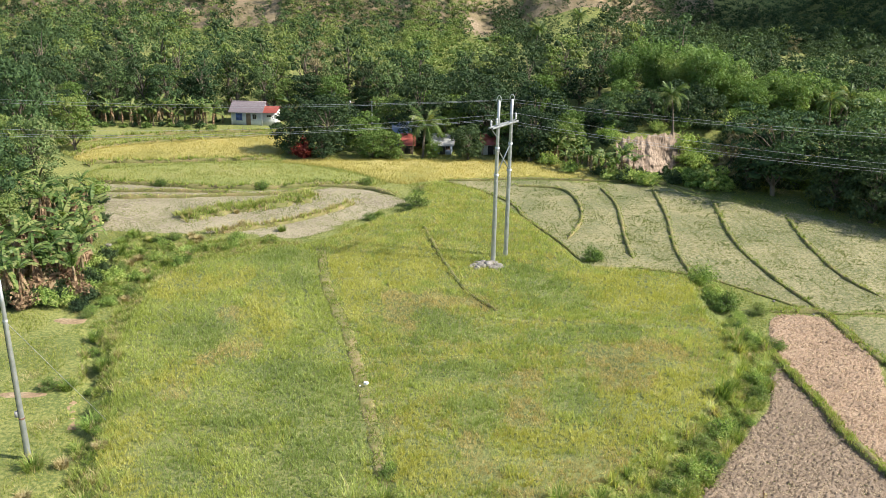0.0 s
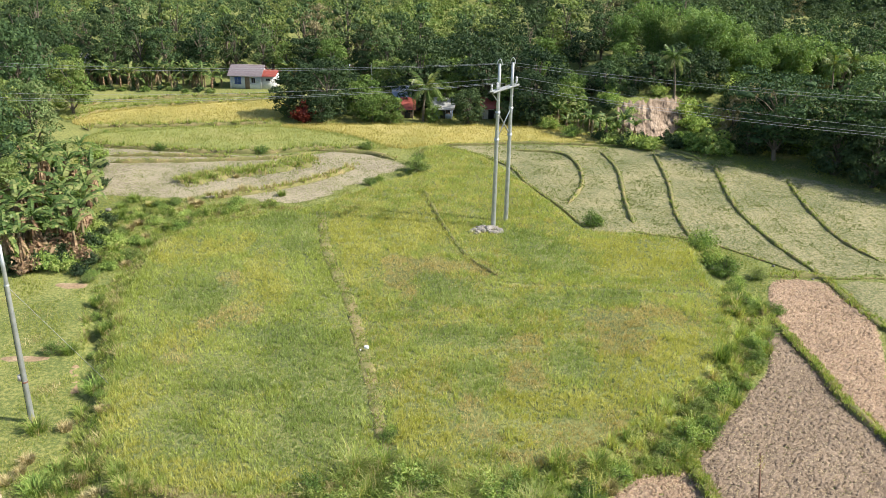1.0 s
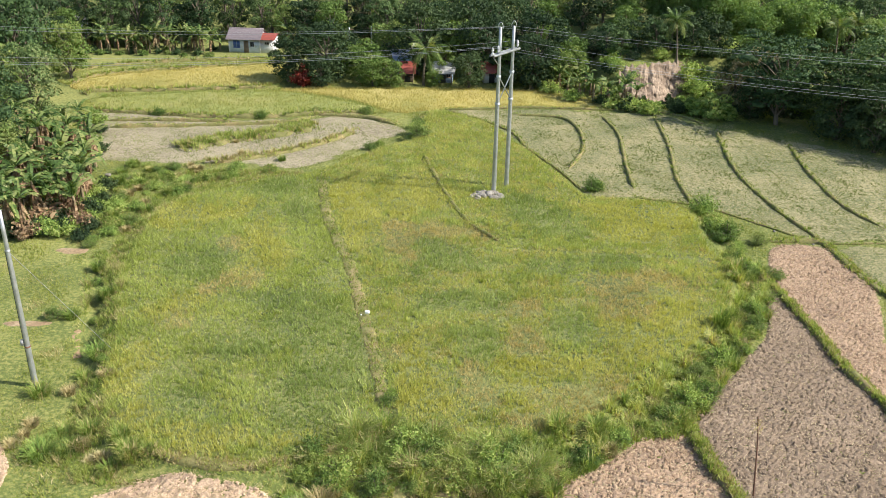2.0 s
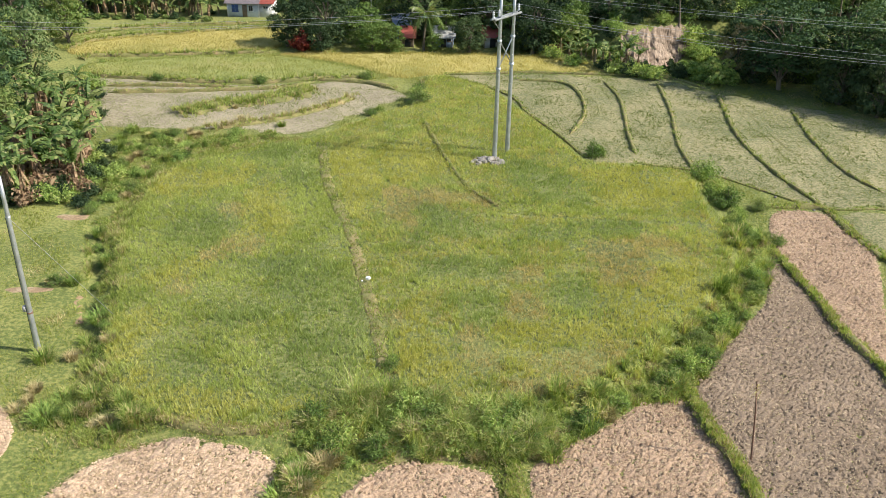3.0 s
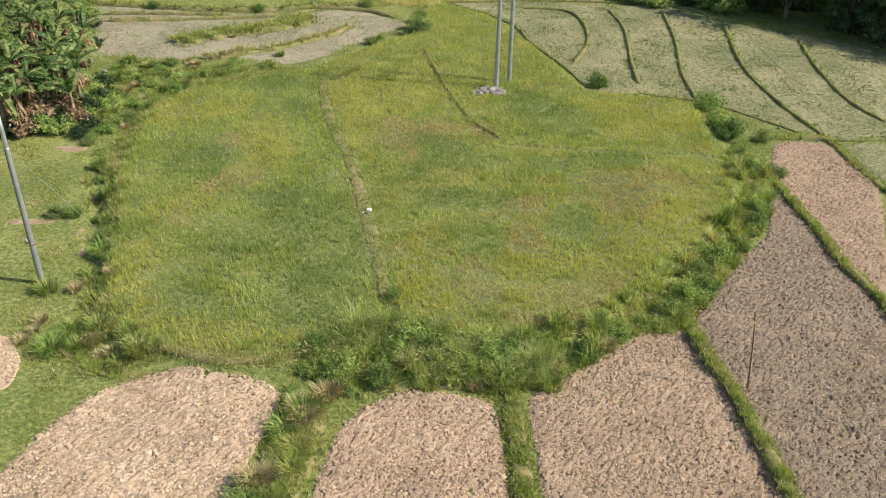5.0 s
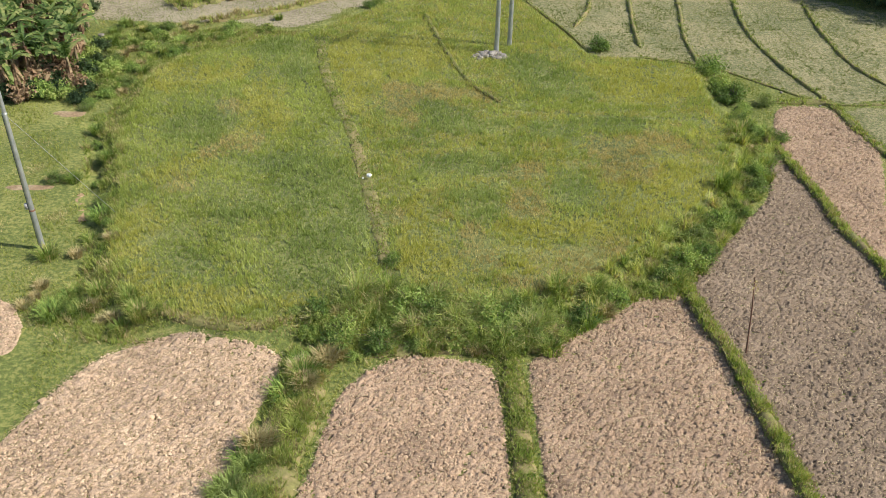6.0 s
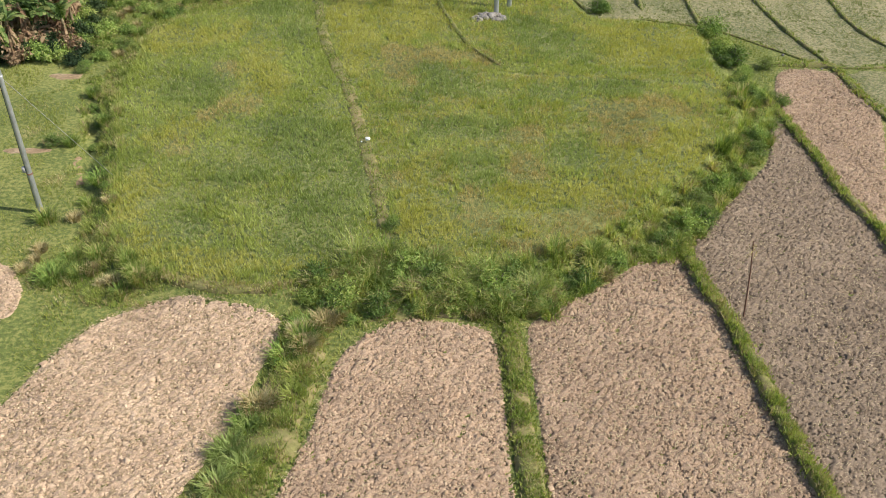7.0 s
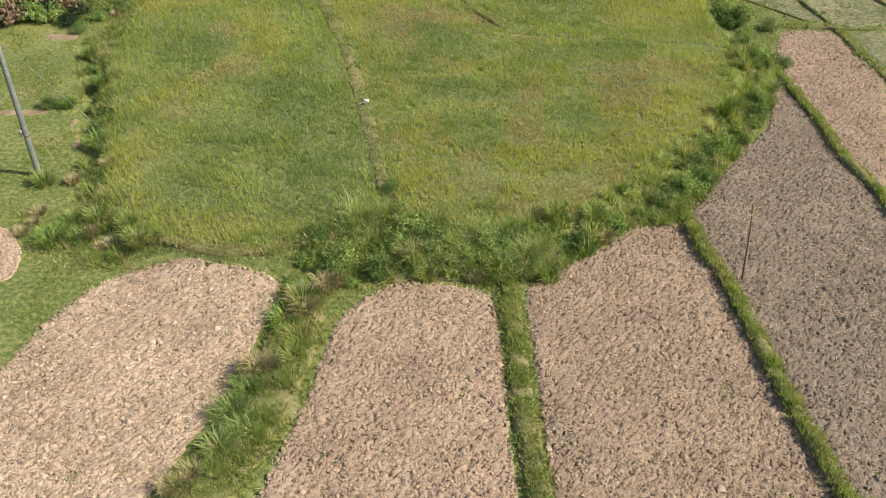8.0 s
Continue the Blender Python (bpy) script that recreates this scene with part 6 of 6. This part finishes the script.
part("gable", (gable, np.array([[0, 1, 2], [5, 4, 3]])), M_WALL, house)
part("roof", join([roof_sheet(-3.5, 2.1, -0.6, 2.15, 2.1, 3.45), roof_sheet(-3.5, 2.1, 4.8, 2.15, 2.1, 3.45)]), M_ROOF, house)
part("ridge_cap", tube(np.array([(-3.5, 2.1, 3.47), (2.1, 2.1, 3.47)]), 0.09, 6), M_ROOF, house)
part("lean_to_roof", join([roof_sheet(1.75, 4.3, -0.3, 2.15, 2.3, 2.75), roof_sheet(1.75, 4.3, 4.2, 2.15, 2.3, 2.75)]), M_RED, house, "red painted roofing sheet")
window(-1.9, 0.9, 0.9, 0.95, 0.0, house, M_BLUE, M_BLUE)
window(0.6, 1.0, 0.6, 0.8, 0.0, house, M_WHITE, M_DARK)
window(2.9, 1.35, 0.7, 0.35, 0.3, house, M_WHITE, M_DARK)
part("door", box(-0.75, 0.0, -0.04, 0.0, -0.1, 1.9), M_WOOD, house)
part("corner_post", box(1.72, 1.9, -0.08, 0.1, -0.4, 2.3), M_WHITE, house)
part("corner_post", box(-3.18, -3.0, -0.08, 0.1, -0.4, 2.3), M_WHITE, house)


def shack(x, y, w, d, h, wall_mat, roof_mat, label, turn=0.0):
    t = thing("shack", label, "shack", m=pose(x, y, seat(x, y), 0, 0, turn))
    part("wall", box(-w / 2, w / 2, 0, d, -0.3, h, 0.03), wall_mat, t)
    part("roof", roof_sheet(-w / 2 - 0.4, w / 2 + 0.4, -0.9, h - 0.1, d + 0.4, h + 0.9), roof_mat, t)
    part("door", box(-0.4, 0.4, -0.04, 0, -0.1, h - 0.4), M_DARK, t)
    for s in (-1, 1):
        part("post", tube(np.array([(s * w / 2, -0.8, -0.3), (s * w / 2, -0.8, h)]), 0.06, 6), M_WOOD, t)
    window(w * 0.3, 0.9, 0.5, 0.6, 0.0, t, M_WOOD, M_DARK)
    return t


shack(-5.4, 122.1, 1.6, 2.0, 1.5, M_WOOD, M_RED, "wooden shack with a faded red roof under trees")
shack(-6.3, 125.5, 2.0, 2.0, 2.4, M_TARP, M_TARP, "shack covered with pale blue tarpaulin", 8)
shack(-0.4, 121.8, 2.6, 2.0, 1.6, M_TARP, M_CONC, "low blue-walled shack with a pale metal roof", -5)
shack(6.5, 122.3, 2.4, 2.0, 1.7, M_WHITE, M_RED, "white shack with a reddish roof under trees", 4)
shack(-62.1, 147.7, 3.0, 3.0, 2.2, M_WALL, M_WHITE, "house with a pale metal roof half hidden by trees", 10)

# a red-leaved bush and small trees by the farmstead
put_many([shrub(2.6, 1.6, L_RED, "red-leaved bush in front of the mango tree", leaf=0.16, clumps=24)], [(-19.4, 118.1, 1.0)], "", (1.0, 1.1))
put_many([palm(4.2, "young coconut palm among the farmstead trees", 18, 3.4)], [(-3.1, 119.9)], "", (1.0, 1.05))
big_tuss = [tussock(1.0, 1.0, L_DRY, "dry straw-coloured tussock on the broad dike", 240), tussock(1.0, 1.2, L_COOL, "grey-green tussock on the broad dike", 240), tussock(0.9, 1.0, L_FRESH, "light green tussock on the broad dike", 240)]
put_many(big_tuss, [tuple(p) for p in [(-8.0, 28.5), (-9.1, 25.8), (-7.0, 30.6), (-10.0, 22.3), (-9.4, 25.4), (-6.6, 29.9), (-6.8, 33.3), (-8.4, 24.8), (-7.5, 31.0), (-5.9, 34.5), (-9.2, 23.7), (-6.8, 29.1), (-10.8, 21.7), (-8.5, 26.9), (-7.8, 24.4)]], "dike tussocks", (0.75, 1.1))
put_many([shrub(1.8, 1.3, L_DEAD, "heap of dry brown banana leaves", leaf=0.3, clumps=12, long=2.6)], [tuple(p) for p in [(-38.2, 75.9), (-33.7, 71.3), (-34.1, 76.1), (-34.3, 69.3), (-38.0, 73.1), (-38.2, 82.2), (-42.7, 87.3), (-40.8, 91.4), (-42.1, 82.0)]], "dry leaf heaps", (0.8, 1.2))
put_many([tussock(1.1, 0.9, L_DRY, "tall dry tan tussock at the terrace foot", 240), tussock(0.9, 0.9, L_RUST, "dry brownish tussock at the terrace foot", 220)], [tuple(p) for p in [(-7.2, 33.3), (-6.7, 33.8), (-5.9, 34.2), (-5.4, 34.9), (-6.7, 32.3), (-6.2, 32.9), (2.4, 36.5), (2.1, 37.0), (0.4, 36.7), (-2.3, 36.4), (-1.7, 36.8), (-6.7, 30.6), (-8.4, 28.2), (-10.2, 21.8)]], "dry tussocks", (0.8, 1.15))
put_many([shrub(2.2, 1.8, L_TREE, "leafy undergrowth at the foot of the banana grove", leaf=0.2, clumps=20), shrub(1.6, 1.6, L_LIGHT, "bright undergrowth at the foot of the banana grove", leaf=0.2, clumps=18)], [(x + rng.uniform(-0.6, 0.6), 136.5 + rng.uniform(-0.8, 0.8)) for x in np.arange(-66, -36, 1.7)] + [(x + rng.uniform(-0.6, 0.6), 141.0 + rng.uniform(-1, 1)) for x in np.arange(-64, -37, 2.2)], "grove undergrowth", (0.55, 0.95))
put_many([shrub(2.2, 1.5, L_BUSH, "green bush at the edge of the clay bank", leaf=0.16, clumps=22)], [(23.4, 115.5), (23.9, 117.2), (24.4, 113.6), (33.6, 117.0), (34.4, 118.8), (33.8, 115.4), (26.0, 113.0), (31.5, 121.5), (28.0, 120.0)], "bank bushes", (0.6, 1.0))

# growth at the foot of the banana thicket and of the clay bank
put_many([shrub(1.9, 1.5, L_DARK, "dark undergrowth at the foot of the banana plants", leaf=0.13, clumps=24), shrub(1.7, 1.4, L_DEAD, "brown dead growth at the foot of the banana plants", leaf=0.15, clumps=16), shrub(2.1, 1.5, L_BUSH, "leafy green undergrowth at the foot of the banana plants", leaf=0.12, clumps=24)], [tuple(p) for p in [(-36.0, 66.3), (-34.5, 66.0), (-33.4, 67.0), (-32.0, 67.6), (-30.8, 68.5), (-36.6, 69.0), (-33.9, 70.0), (-32.7, 71.3), (-35.2, 69.3), (-31.0, 71.4), (-38.4, 70.4)]], "undergrowth of the banana thicket", (0.85, 1.15))
put_many([shrub(2.3, 1.8, L_BUSH, "leafy green bush at the foot of the clay bank", leaf=0.16, clumps=22), shrub(1.9, 1.6, L_DARK, "dark green bush at the foot of the clay bank", leaf=0.16, clumps=22)], [tuple(p) for p in [(21.8, 110.0), (23.1, 109.0), (30.7, 109.5), (29.4, 108.3), (25.4, 107.5), (25.3, 110.6), (27.2, 111.0), (29.3, 111.6), (31.5, 112.5)]], "bushes at the foot of the clay bank", (0.8, 1.1))
